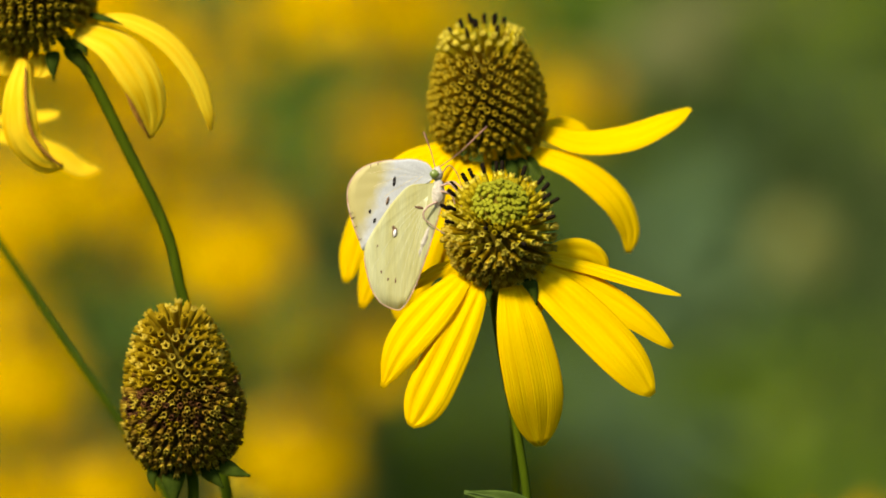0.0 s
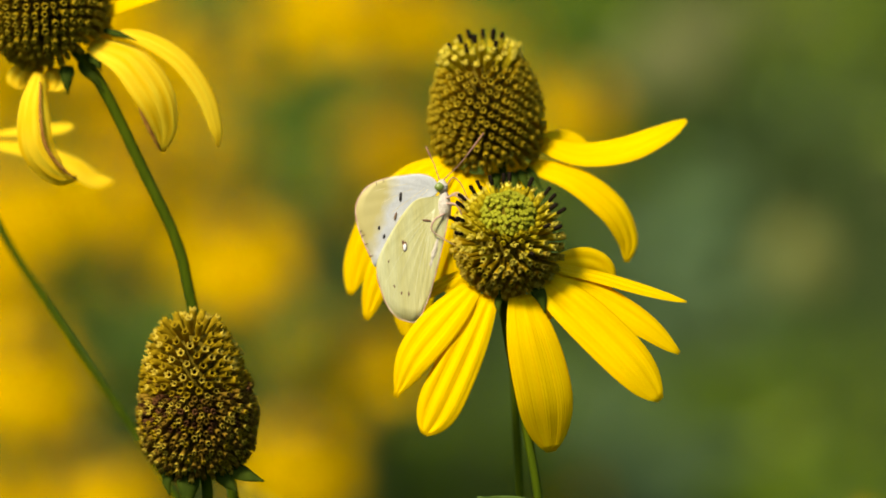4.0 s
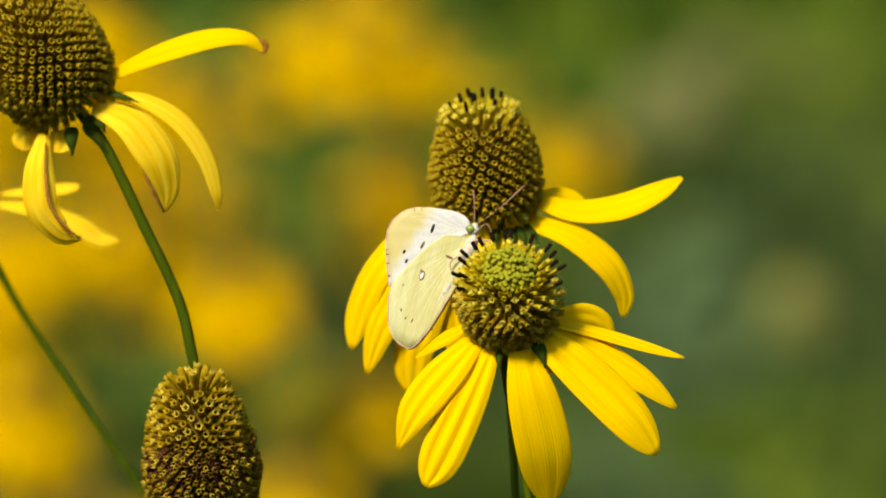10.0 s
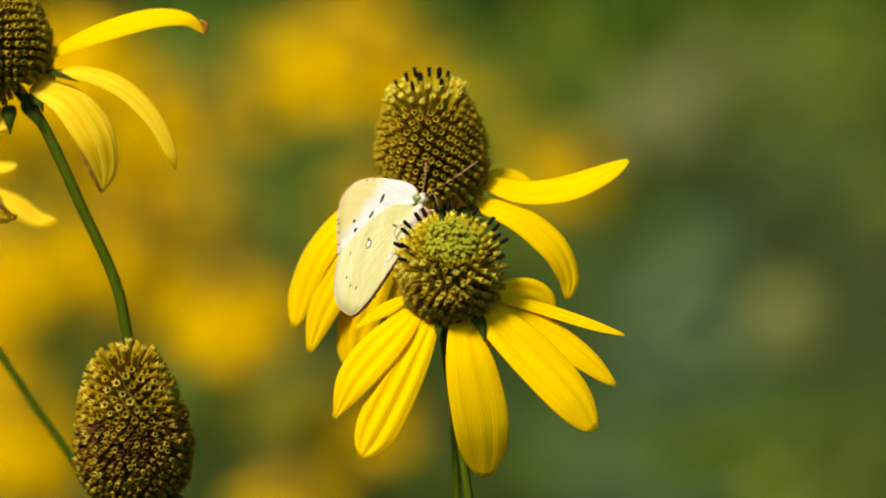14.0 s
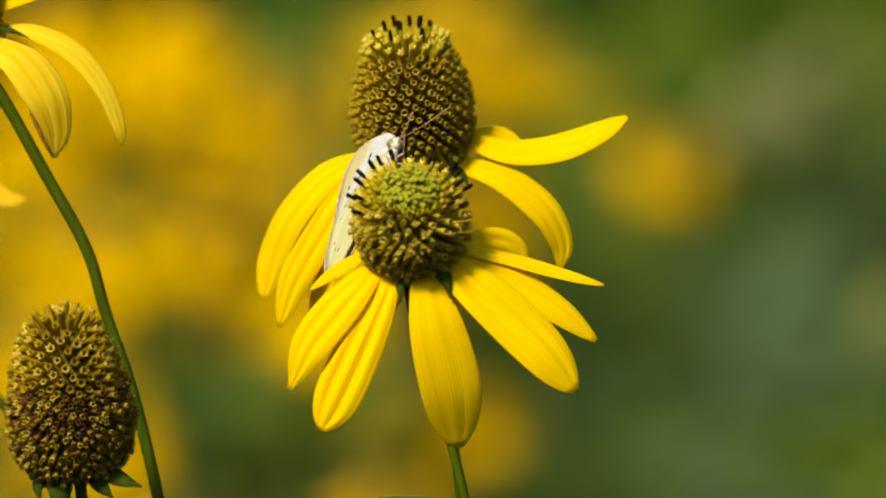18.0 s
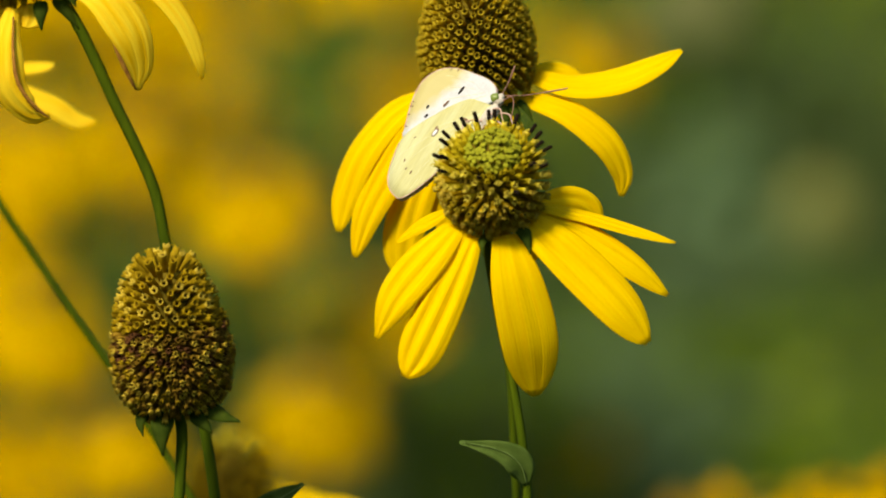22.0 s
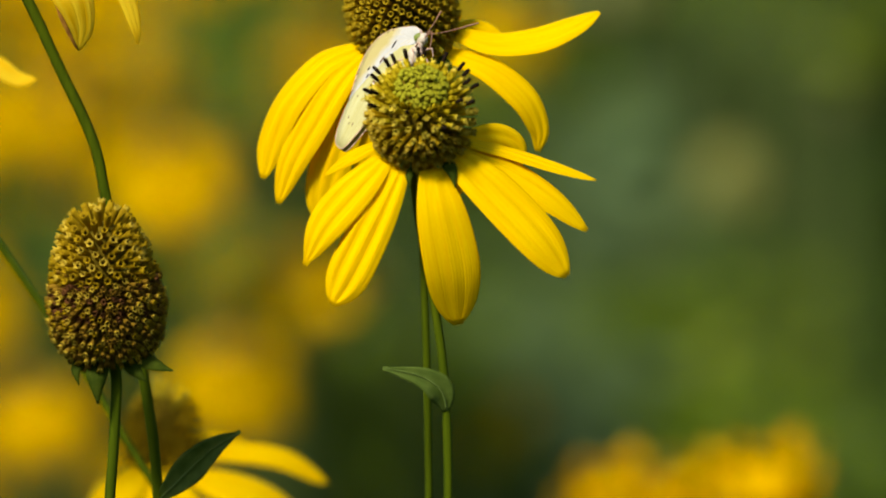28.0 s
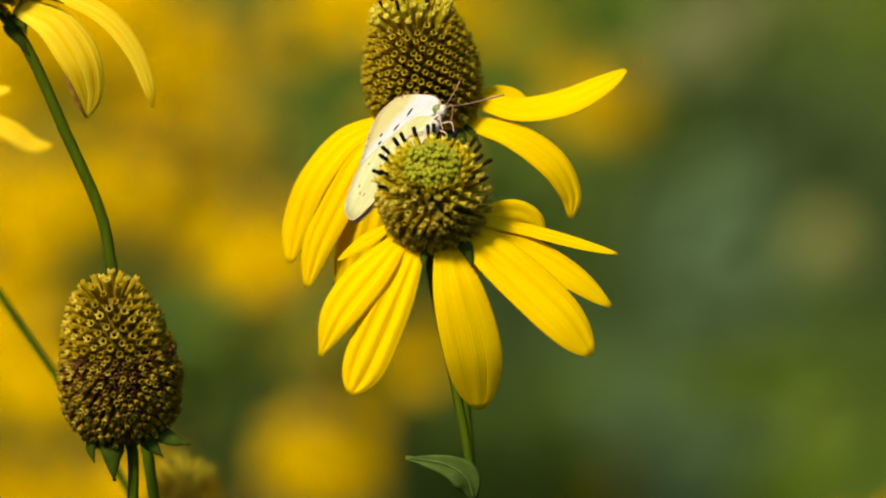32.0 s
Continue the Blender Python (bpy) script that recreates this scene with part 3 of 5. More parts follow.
# ---- the taller flower close behind it ----
def rear_flower():
    u, z = UNIT * 1.235 / 1.2, HEAD_Z
    th = plant("coneflower", "taller yellow coneflower with a tall olive cone and drooping wavy petals", "coneflowers near the butterfly")
    tilt = (10, -6)
    cone = disc_cone(th, u, z, 72, 100, 0.20, tilt, 13.8, [(0.30, buds, 6, 0.66, 0.0), (0.50, fresh_florets[2:], 10, 0.85, 0.5), (0.86, styled_florets, 12, 1.0, 0.45), (9, pit_florets, 10, 1.0, 0.06)], 5, "tall egg-shaped olive disc with yellow florets at its tip", blunt=0.70)
    cone.location.x = -4 * u
    rng = random.Random(4)
    anthers(cone, u, z, 80, 108, 0.17, tilt, anther_rod, [(0.36 + 0.24 * (i % 2) + rng.uniform(-0.06, 0.06), i * 0.59 + rng.uniform(-0.2, 0.2), rng.uniform(0.5, 0.9)) for i in range(11)])
    P = [
        ([(96, 62, -6), (160, 78, -24), (235, 70, -30), (300, 44, -22), (345, 19, -10)], 60, (0.05, -0.62, -0.78), dict(cup=0.2, fold=0.03, widest=0.5, root=0.55, phase=0.3, point=1.5, twist=-8)),
        ([(90, 50, 24), (135, 50, 34), (176, 64, 40)], 44, (0.1, -0.7, -0.7), dict(phase=1.2)),
        ([(72, 96, -16), (150, 122, -44), (215, 172, -50), (243, 225, -40), (241, 268, -30)], 58, (0.35, -0.45, -0.85), dict(cup=0.28, fold=0.03, widest=0.45, root=0.5, phase=2.4, point=1.35, twist=14)),
        ([(-72, 90, -4), (-138, 119, -16), (-198, 188, -10), (-228, 257, 6), (-240, 325, 16)], 74, (-0.45, -0.6, -0.75), dict(cup=0.2, fold=0.07, widest=0.5, root=0.5, phase=3.5, crease=0.014)),
        ([(-66, 102, -22), (-110, 150, -44), (-152, 220, -44), (-192, 296, -30), (-212, 368, -14)], 72, (-0.4, -0.45, -0.9), dict(cup=0.2, fold=0.075, widest=0.55, root=0.5, phase=4.6, point=1.7, crease=0.015)),
        ([(-40, 108, -30), (-72, 170, -50), (-110, 260, -44), (-132, 340, -24), (-134, 404, -10)], 76, (-0.25, -0.3, -1), dict(cup=0.2, fold=0.05, widest=0.6, root=0.5, phase=5.8)),
        ([(-8, 116, -36), (-18, 170, -54), (-40, 260, -48), (-44, 350, -30)], 88, (-0.05, -0.25, -1), dict(cup=0.22, fold=0.05, widest=0.6, root=0.5, phase=6.6)),
        ([(36, 112, -32), (48, 150, -48), (54, 210, -44), (50, 262, -26)], 66, (0.1, -0.25, -1), dict(cup=0.22, widest=0.6, phase=7.4)),
        ([(20, 80, 70), (30, 90, 140), (34, 130, 200)], 80, (0, -1, 0.1), dict(phase=8.8)),
        ([(-50, 80, 60), (-90, 90, 120), (-120, 140, 170)], 80, (-0.2, -1, 0.1), dict(phase=9.9)),
    ]
    for pts, w, f, how in P:
        petal(th, pts, w, f, u, z, **how)
    for pts, w, f in [([(38, 110, -40), (44, 136, -58), (46, 172, -60)], 24, (0.1, 0, -1)), ([(56, 106, -32), (64, 124, -48), (71, 150, -52)], 20, (0.4, 0, -1)), ([(70, 102, -22), (82, 116, -36), (92, 138, -40)], 18, (0.5, -0.3, -1)), ([(12, 112, -44), (14, 128, -58), (12, 146, -60)], 18, (0, 0, -1))]:
        sepal(th, pts, w, f, u, z)
    stem(th, u, z, [(24, 92, 6), (30, 150, 6), (36, 260, 4), (42, 400, 0), (50, 540, -4), (56, 660, -8), (60, 760, -10), (64, 880, -10)], 6.6)
    return th


# ---- the bare seed head ----
def seed_head():
    u, z = UNIT * 1.206 / 1.2, HEAD_Z
    th = plant("coneflower", "spent coneflower seed head, brown and bristly, without petals", "coneflowers near the butterfly")
    tilt = (8, -5)
    disc_cone(th, u, z, 72, 124, 0.15, tilt, 15.2, [(0.60, tall_florets, 0, 1.22, 0.10), (1.30, tall_florets, -2, 1.14, 0.06), (1.50, tall_florets[1:] + seed_florets, 2, 0.98, 0.0), (1.72, worn_florets + shaded_low_florets[:2], 13, 0.72, 0.0), (1.95, worn_florets[:1] + shaded_low_florets, 17, 0.68, 0.0), (9, shaded_low_florets, 19, 0.68, -0.1)], 11, "bristly brown cone with a dark withered band", end=2.75, blunt=0.76)
    for pts, w, f in [([(-10, 134, -30), (-12, 168, -44), (-10, 208, -40)], 40, (0, 0, -1)), ([(64, 124, -20), (90, 138, -36), (120, 150, -40)], 34, (0.3, -0.5, -1)), ([(-38, 130, -10), (-50, 150, -20), (-44, 176, -20)], 24, (-0.3, 0, -1)), ([(40, 132, -26), (58, 152, -38), (74, 170, -40)], 28, (0.3, 0, -1)), ([(10, 120, 40), (16, 140, 60), (20, 160, 66)], 30, (0, 0, 1))]:
        sepal(th, pts, w, f, u, z)
    stem(th, u, z, [(4, 110, 0), (20, 160, 0), (18, 240, 0), (8, 380, 0), (-6, 520, 2)], 9.0)
    return th


# ---- the leaning flower with curling petals ----
def left_flower():
    u, z = UNIT * 1.232 / 1.2, HEAD_Z
    th = plant("coneflower", "leaning yellow coneflower with ageing curled petals edged in brown", "coneflowers near the butterfly")
    tilt = (12, -32)
    cone = disc_cone(th, u, z, 90, 114, 0.06, tilt, 14.6, [(9, pit_florets, 8, 1.0, 0.0)], 17, "round olive-brown disc of open florets", end=2.6)
    cone.location = (-7 * u, 0, 12 * u)
    P = [
        ([(104, 26, -6), (190, -13, -20), (286, -41, -26), (352, -41, -26), (386, -16, -20)], 48, (-0.2, -0.6, -0.8), PETAL, dict(cup=0.25, fold=0.012, widest=0.42, phase=0.2, point=1.4, taper=0.75)),
        ([(112, 54, -4), (172, 62, -18), (238, 98, -24), (285, 159, -24), (306, 222, -20), (309, 254, -12)], 44, (0.45, -0.6, -0.7), PETAL_OLD, dict(cup=0.3, fold=0.012, widest=0.4, root=0.28, phase=1.4, point=1.5, twist=18, taper=0.85)),
        ([(86, 74, -26), (152, 104, -52), (198, 164, -58), (214, 222, -46), (207, 266, -34)], 84, (0.35, -0.5, -0.9), PETAL_OLD, dict(cup=0.32, fold=0.012, widest=0.42, root=0.4, phase=2.6, point=1.3, ruffle=0.02, taper=0.8)),
        ([(-8, 124, -34), (-26, 190, -50), (-24, 260, -46), (16, 306, -38), (58, 312, -34)], 72, (-0.45, 0.05, -0.95), PETAL_OLD, dict(cup=0.5, fold=0.02, widest=0.45, phase=3.9, point=1.4, curl=0.5, twist=30)),
        ([(20, 116, -14), (22, 138, -26), (18, 158, -30)], 56, (0, -0.5, -1), PETAL_OLD, dict(phase=4.7)),
        ([(-20, 118, 6), (-40, 130, 16), (-44, 152, 20)], 50, (-0.2, -0.2, -1), PETAL_OLD, dict(phase=5.7)),
        ([(40, 30, 100), (70, 30, 170), (90, 70, 230)], 80, (0, -1, 0.2), PETAL, dict(phase=7.7)),
    ]
    for pts, w, f, mat, how in P:
        petal(th, pts, w, f, u, z, mat, **how)
    # brown, dried tips and edges
    for pts, w, f in [([(160, 166, -66), (170, 184, -68), (178, 208, -64), (194, 242, -54), (206, 266, -40)], 8, (0.3, -0.3, -1)), ([(378, -38, -26), (388, -29, -24), (383, -10, -20)], 12, (0, -0.4, -1)),
                      ([(-2, 140, -46), (-2, 200, -62), (6, 252, -62), (34, 292, -54), (60, 312, -44)], 7, (-0.3, 0, -1)), ([(58, 96, -6), (78, 118, -8), (92, 146, -8)], 12, (0, -0.3, -1))]:
        petal(th, pts, w, f, u, z, WITHERED, "dried brown edge", name="dry_edge", n=10, m=4, notch=0, thick=2)
    for pts, w, f in [([(44, 112, -34), (44, 136, -44), (46, 164, -44)], 27, (0, 0, -1)), ([(78, 92, -30), (96, 104, -44), (104, 124, -46)], 24, (0.3, 0, -1)), ([(110, 50, -24), (140, 60, -38), (166, 72, -44)], 16, (0.2, -0.7, -0.7)), ([(70, 104, -20), (90, 130, -26), (108, 160, -22)], 28, (0.4, 0, -1))]:
        sepal(th, pts, w, f, u, z)
    stem(th, u, z, [(58, 84, -14), (92, 130, -14), (122, 186, -12), (168, 288, -8), (229, 424, 2), (253, 534, 10), (289, 680, 14), (314, 838, 14), (330, 950, 14), (338, 1050, 14), (343, 1150, 14)], 9.2)
    v, f, uv = blade([(340, 1052, 8), (390, 1004, -4), (436, 962, -26), (484, 932, -40)], 56, (0.35, -0.5, -0.85), u, z, cup=-0.35, fold=0.02, root=0.2, widest=0.42, point=1.3, n=16, m=8, notch=0, taper=0.85)
    lf = part("leaf", v, f, LEAF, th, "small pointed green leaf", uv=uv)
    v, f = tube(place3([(340, 1052, 5), (390, 1004, -7), (436, 962, -29), (480, 935, -43)], u, z), [1.6 * u, 0.5 * u], 14, 6)
    part("midrib", v, f, MIDRIB, lf)
    return th


# ---- the leaning flower at the far side ----
def rim_flower():
    u, z = UNIT * 1.28 / 1.2, HEAD_Z
    th = plant("coneflower", "yellow coneflower with narrow twisted petals on a thin leaning stem", "coneflowers near the butterfly")
    cx, cy = -328, -105
    v = [Euler((radians(8), radians(-20), 0)).to_matrix() @ Vector(egg(math.pi * i / 14, 2 * math.pi * j / 20, 88, 84, 0.02)) * u + Vector((cx * u, 0, z - cy * u)) for i in range(15) for j in range(20)]
    f = [(i * 20 + j, i * 20 + (j + 1) % 20, (i + 1) * 20 + (j + 1) % 20, (i + 1) * 20 + j) for i in range(14) for j in range(20)]
    cone = part("flower_cone", v, f, CORE, th, "olive-brown disc")
    rng = random.Random(31)
    made, turn = [], Euler((radians(8), radians(-20), 0)).to_matrix()
    for i in range(330):
        phi, az = math.acos(1 - 1.8 * (i + 0.5) / 330), i * 2.399963
        p = turn @ Vector(egg(phi, az, 92, 88, 0.02))
        m = Matrix.Translation(p * u + Vector((cx * u, 0, z - cy * u))) @ p.to_track_quat("Z", "Y").to_matrix().to_4x4()
        made.append((p.y, rng.choice(old_florets), m))
    made.sort(key=lambda a: a[0])
    for _, me, m in made[:160]:
        same_mesh("floret", me, m, cone)
    join(made[160:], "florets", cone)
    P = [
        ([(-205, -80, -30), (-150, -86, -36), (-100, -90, -34), (-68, -94, -30)], 34, (0, -0.8, -0.6), dict(phase=0.4)),
        ([(-210, -62, -36), (-140, -52, -50), (-70, -24, -50), (-30, 0, -44), (2, 2, -40)], 44, (0.2, -0.6, -0.75), dict(phase=1.7, twist=8, point=1.3)),
        ([(-340, -10, -30), (-390, 60, -60), (-420, 130, -60)], 80, (-0.2, -0.3, -1), dict(phase=3.7)),
        ([(-380, -60, -10), (-450, -40, -20), (-520, 10, -20)], 70, (-0.2, -0.7, -0.7), dict(phase=4.7)),
    ]
    for pts, w, fc, how in P:
        petal(th, pts, w, fc, u, z, PETAL_OLD, **how)
    stem(th, u, z, [(-278, -40, 10), (-246, 0, 10), (-206, 68, 10), (-158, 152, 10), (-60, 300, 10), (44, 452, 10), (166, 650, 12), (250, 790, 14)], 6.5)
    return th


# ---- the low flower behind the seed head ----
def low_flower():
    u, z = UNIT * 1.35 / 1.2, HEAD_Z
    th = plant("coneflower", "low open yellow coneflower behind the bare seed head")
    tilt = (14, 6)
    disc_cone(th, u, z, 50, 72, 0.1, tilt, 17.0, [(0.7, fresh_florets, 6, 1.0, 0.3), (9, old_florets, 6, 1.0, 0.0)], 23, "olive cone", end=2.4)
    P = [
        ([(44, 40, 0), (120, 32, -10), (210, 44, -14), (288, 88, -10)], 58, (0.1, -0.8, -0.6), dict(phase=0.3)),
        ([(40, 62, -30), (110, 84, -70), (190, 120, -90), (268, 190, -90)], 96, (0.2, -0.8, -0.6), dict(phase=1.3)),
        ([(0, 70, -40), (20, 120, -90), (40, 190, -110)], 100, (0, -0.6, -0.8), dict(phase=2.3)),
        ([(-40, 66, -30), (-80, 96, -70), (-120, 150, -90)], 84, (-0.2, -0.7, -0.7), dict(phase=3.3)),
        ([(-46, 60, 0), (-80, 100, -10), (-110, 156, -10)], 64, (-0.2, -0.8, -0.6), dict(phase=4.3)),
        ([(30, 30, 40), (80, 10, 80), (140, 20, 130)], 80, (0.1, -1, -0.2), dict(phase=5.3)),
        ([(-30, 40, 40), (-66, 70, 80), (-100, 120, 130)], 70, (-0.1, -1, -0.2), dict(phase=6.3)),
    ]
    for pts, w, f, how in P:
        petal(th, pts, w, f, u, z, **how)
    stem(th, u, z, [(0, 70, 0), (4, 140, 4), (10, 300, 6), (14, 460, 8)], 9)
    return th


# ---- the butterfly ----
def wing_sheet(outline, hub, depth, u, rings=9, bulge=3.0):
    """A thin wing with two faces: rays from the hub to the outline."""
    o = spline(list(outline), 72)
    k = len(o)
    v = []
    for face in (-1, 1):
        for i in range(rings + 1):
            s = i / rings
            for q in range(k):
                p = np.array(hub) + (o[q] - hub) * s
                wave = bulge * math.sin(s * math.pi * 0.8) + 0.5 * math.sin(q * 1.1) * s
                v.append((p[0], p[1], depth - wave * 0.6 + face * 0.35 * (1.25 - s)))
    n = (rings + 1) * k
    f = [(i * k + q, i * k + q + 1, (i + 1) * k + q + 1, (i + 1) * k + q) for i in range(rings) for q in range(k - 1)]
    f += [tuple(n + x for x in fc[::-1]) for fc in list(f)]
    f += [(rings * k + q, rings * k + q + 1, n + rings * k + q + 1, n + rings * k + q) for q in range(k - 1)]
    return place3(np.array(v, float), u, 0), f, o, k


def flat_disc(x, y, rx, ry, depth, u, turn=0.0):
    n = 12
    c, s = math.cos(turn), math.sin(turn)
    edge = [(rx * math.cos(i * math.pi / 6) * (0.85 + 0.25 * ((i * 5) % 3) / 2), ry * math.copysign(abs(math.sin(i * math.pi / 6)) ** 1.4, math.sin(i * math.pi / 6))) for i in range(n)]
    ring = [(x + a * c - b * s, y + a * s + b * c, depth) for a, b in edge]
    v = ring + [(a, b, d + 0.5) for a, b, d in ring]
    f = [tuple(range(n))[::-1], tuple(range(n, 2 * n))] + [(i, (i + 1) % n, n + (i + 1) % n, n + i) for i in range(n)]
    return place3(v, u, 0), f


def butterfly():
    u = UNIT / 1.04
    th = tagged(new("butterfly"), "pale yellow butterfly with closed wings, pink fringes and green eyes, feeding", "butterfly")
    fore_edge = [(-4, 8), (-10, -12), (-32, -24), (-72, -24), (-112, -18), (-138, -4), (-155, 22), (-156, 52), (-148, 84), (-138, 112), (-127, 136), (-100, 96), (-60, 46), (-4, 8)]
    hind_edge = [(-2, 16), (-24, 18), (-52, 24), (-84, 60), (-112, 102), (-127, 136), (-122, 176), (-112, 208), (-96, 230), (-74, 240), (-60, 238), (-44, 214), (-28, 176), (-8, 116), (8, 60), (8, 36), (-2, 16)]
    for depth, sign in ((-2.5, -1), (2.5, 1)):
        v, f, o, k = wing_sheet(fore_edge, (-4, 8), depth, u)
        fw = part("forewing", v, f, WING_FORE, th, "white forewing with a buff tip and black spots")
        vv, ff = tube(place3([(a, b, depth + sign * 0.2) for a, b in o[1:52]], u, 0), [0.9 * u, 1.2 * u, 1.7 * u, 1.7 * u], 60, 5)
        part("fringe", vv, ff, FRINGE, fw)
        for x, y, rx, ry, tn in ((-74, 14, 3.0, 9.5, 0.12), (-117, 67, 2.5, 4.0, 0.2), (-109, 83, 2.6, 4.6, 0.3), (-150, 70, 0.7, 3.0, 1.2), (-147, 78, 0.8, 4.0, 1.2), (-142, 94, 0.8, 4.0, 1.1), (-134, 116, 0.7, 3.0, 1.0), (-116, -13, 0.8, 3.0, 0.1), (-103, -17, 0.8, 2.4, -0.1)):
            vv, ff = flat_disc(x, y, rx, ry, depth + (-2.3 if sign < 0 else 0.6), u, tn)
            part("wing_spot", vv, ff, SPOT if rx > 2 else SPOT_BROWN, fw)
        for a, b in (((-30, -10), (-146, 6)), ((-30, -6), (-154, 44)), ((-28, 0), (-146, 84)), ((-24, 4), (-136, 110))):
            vv, ff = tube(place3([(a[0], a[1], depth + sign * 1.0), ((a[0] + b[0]) / 2, (a[1] + b[1]) / 2 - 4, depth + sign * (1.95 if sign < 0 else 0.0)), (b[0], b[1], depth + sign * 0.6)], u, 0), [0.45 * u, 0.3 * u], 12, 5)
            part("vein", vv, ff, WING_BUFF, fw)
        dh = depth + sign * 1.9
        v, f, o, k = wing_sheet(hind_edge, (-2, 16), dh, u, bulge=2.0)
        hw = part("hindwing", v, f, WING, th, "pale yellow-green hindwing with a silver ring spot")
        vv, ff = tube(place3([(a, b, dh + sign * 0.1) for a, b in o[24:66]], u, 0), [1.3 * u] * 2, 56, 5)
        part("fringe", vv, ff, FRINGE, hw)
        up = dh + (-1.7 if sign < 0 else 0.5)
        for x, y, rx, ry, mt, tn in ((-73, 104, 5.1, 9.6, SPOT_BROWN, 0.1), (-86, 48, 2.2, 8, SPOT_BROWN, 0.3), (-104, 128, 1.3, 2.4, SPOT_BROWN, 0.3), (-97, 174, 1.6, 3.2, SPOT_BROWN, -0.2), (-85, 187, 1.6, 3.0, SPOT_BROWN, 0.2), (-72, 189, 1.5, 4.5, SPOT_BROWN, 0.1), (-76, 95, 2.6, 3.6, SPOT_BROWN, 0.4), (-30, 60, 9, 2.5, SPOT_BROWN, 0.2), (-34, 196, 1.6, 3, SPOT_BROWN, 0)):
            vv, ff = flat_disc(x, y, rx, ry, up, u, tn)
            sp = part("wing_spot", vv, ff, mt, hw)
            if rx > 5 and ry > 9:
                vv, ff = flat_disc(x, y + 1, 3.2, 6.8, up + sign * 0.4, u, tn)
                part("spot_centre", vv, ff, SILVER, sp)
        for b in ((-122, 150), (-118, 176), (-108, 210), (-90, 232), (-72, 238), (-58, 232), (-46, 210), (-30, 172)):
            vv, ff = tube(place3([(-14, 40, dh + sign * 0.6), ((-14 + b[0]) / 2 - 4, (40 + b[1]) / 2 - 6, dh + sign * 1.3), (b[0], b[1], dh + sign * 0.4)], u, 0), [0.6 * u, 0.4 * u], 14, 5)
            part("vein", vv, ff, VEIN, hw)

    def lump(name, mat, a, b, r, n=14, sides=14, fur=0.0, label=""):
        c = spline([a, ((a[0] + b[0]) / 2, (a[1] + b[1]) / 2, (a[2] + b[2]) / 2), b], n)
        rad = [max(r * math.sin(math.pi * (i + 0.4) / (n + 0.8)) ** 0.6, 0.2) for i in range(n + 1)]
        v, f = tube(place3(c, u, 0), [x * u for x in rad], n, sides)
        v = v + np.random.RandomState(5).normal(0, fur * u, v.shape)
        return part(name, v, f, mat, th, label)

    lump("thorax", FUR, (4, 8, 1), (2, 66, 1), 13, fur=0.7, label="furry grey-pink thorax")
    lump("abdomen", FUR, (0, 58, 1), (-42, 178, 1), 8, 18, fur=0.3)
    head = lump("head", FUR, (2, -12, 1), (2, 14, 1), 10, fur=0.6)
    for d in (-8, 10):
        c = spline([(-3, -8, d), (-3, 10, d)], 10)
        v, f = tube(place3(c, u, 0), [max(9 * math.sin(math.pi * (i + 0.3) / 10.6), 0.3) * u for i in range(11)], 10, 12)
        v[:, 1] = (v[:, 1] / u - d) * 0.6 * u + d * u
        part("eye", v, f, EYE, head, "round green eye")
    for pts in ([(4, -10, 2), (42, -38, 14), (90, -84, 30)], [(-2, -12, 6), (-10, -42, 14), (-22, -74, 22)]):
        v, f = tube(place3(pts, u, 0), [1.0 * u, 0.7 * u, 0.7 * u, 0.8 * u, 1.7 * u, 1.5 * u], 26, 6)
        part("antenna", v, f, FEELER, head, "thin pink-brown clubbed antenna")
    for pts in ([(8, 22, -8), (24, 18, -14), (36, 30, -12), (46, 40, -8)], [(8, 32, -8), (22, 34, -18), (30, 44, -16), (34, 60, -12)], [(6, 48, -8), (-16, 60, -16), (-22, 78, -16), (2, 98, -10), (18, 108, -6)],
                [(8, 22, 8), (28, 14, 12), (44, 24, 10), (56, 34, 8)], [(8, 34, 8), (28, 36, 14), (40, 46, 12), (46, 60, 8)], [(6, 46, 8), (20, 64, 14), (26, 84, 12)]):
        v, f = tube(place3(pts, u, 0), [2.0 * u, 1.7 * u, 1.1 * u, 0.9 * u], 24, 6)
        part("leg", v, f, LEG, th)
    v, f = tube(place3([(8, 4, 0), (22, -14, -2), (36, -2, -2), (46, 24, 0)], u, 0), [1.1 * u, 0.7 * u], 24, 6)
    part("proboscis", v, f, FEELER, head)
    return th


# ---- ground and the meadow behind ----
def far_place(x, y, d):
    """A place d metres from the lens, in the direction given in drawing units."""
    return Vector(((x - 784) / 784 * HALF * d, d - 1.154, HEAD_Z - (y - 441) / 784 * HALF * d))


def ground():
    v, f = [], []
    edge = [0.0] + [0.15 * 1.22 ** i for i in range(52)]
    ring = 48
    for r in edge:
        for j in range(ring):
            a = 2 * math.pi * j / ring
            v.append((r * math.cos(a), 2 + r * math.sin(a), 0.03 * (noise.noise(Vector((r * math.cos(a), r * math.sin(a), 0)) * 0.8)) if r < 40 else 0))
    for i in range(len(edge) - 1):
        for j in range(ring):
            f.append((i * ring + j, i * ring + (j + 1) % ring, (i + 1) * ring + (j + 1) % ring, (i + 1) * ring + j))
    tagged(part("ground", v, f, GROUND), "dark meadow soil with plant litter", "ground", kind="structure")


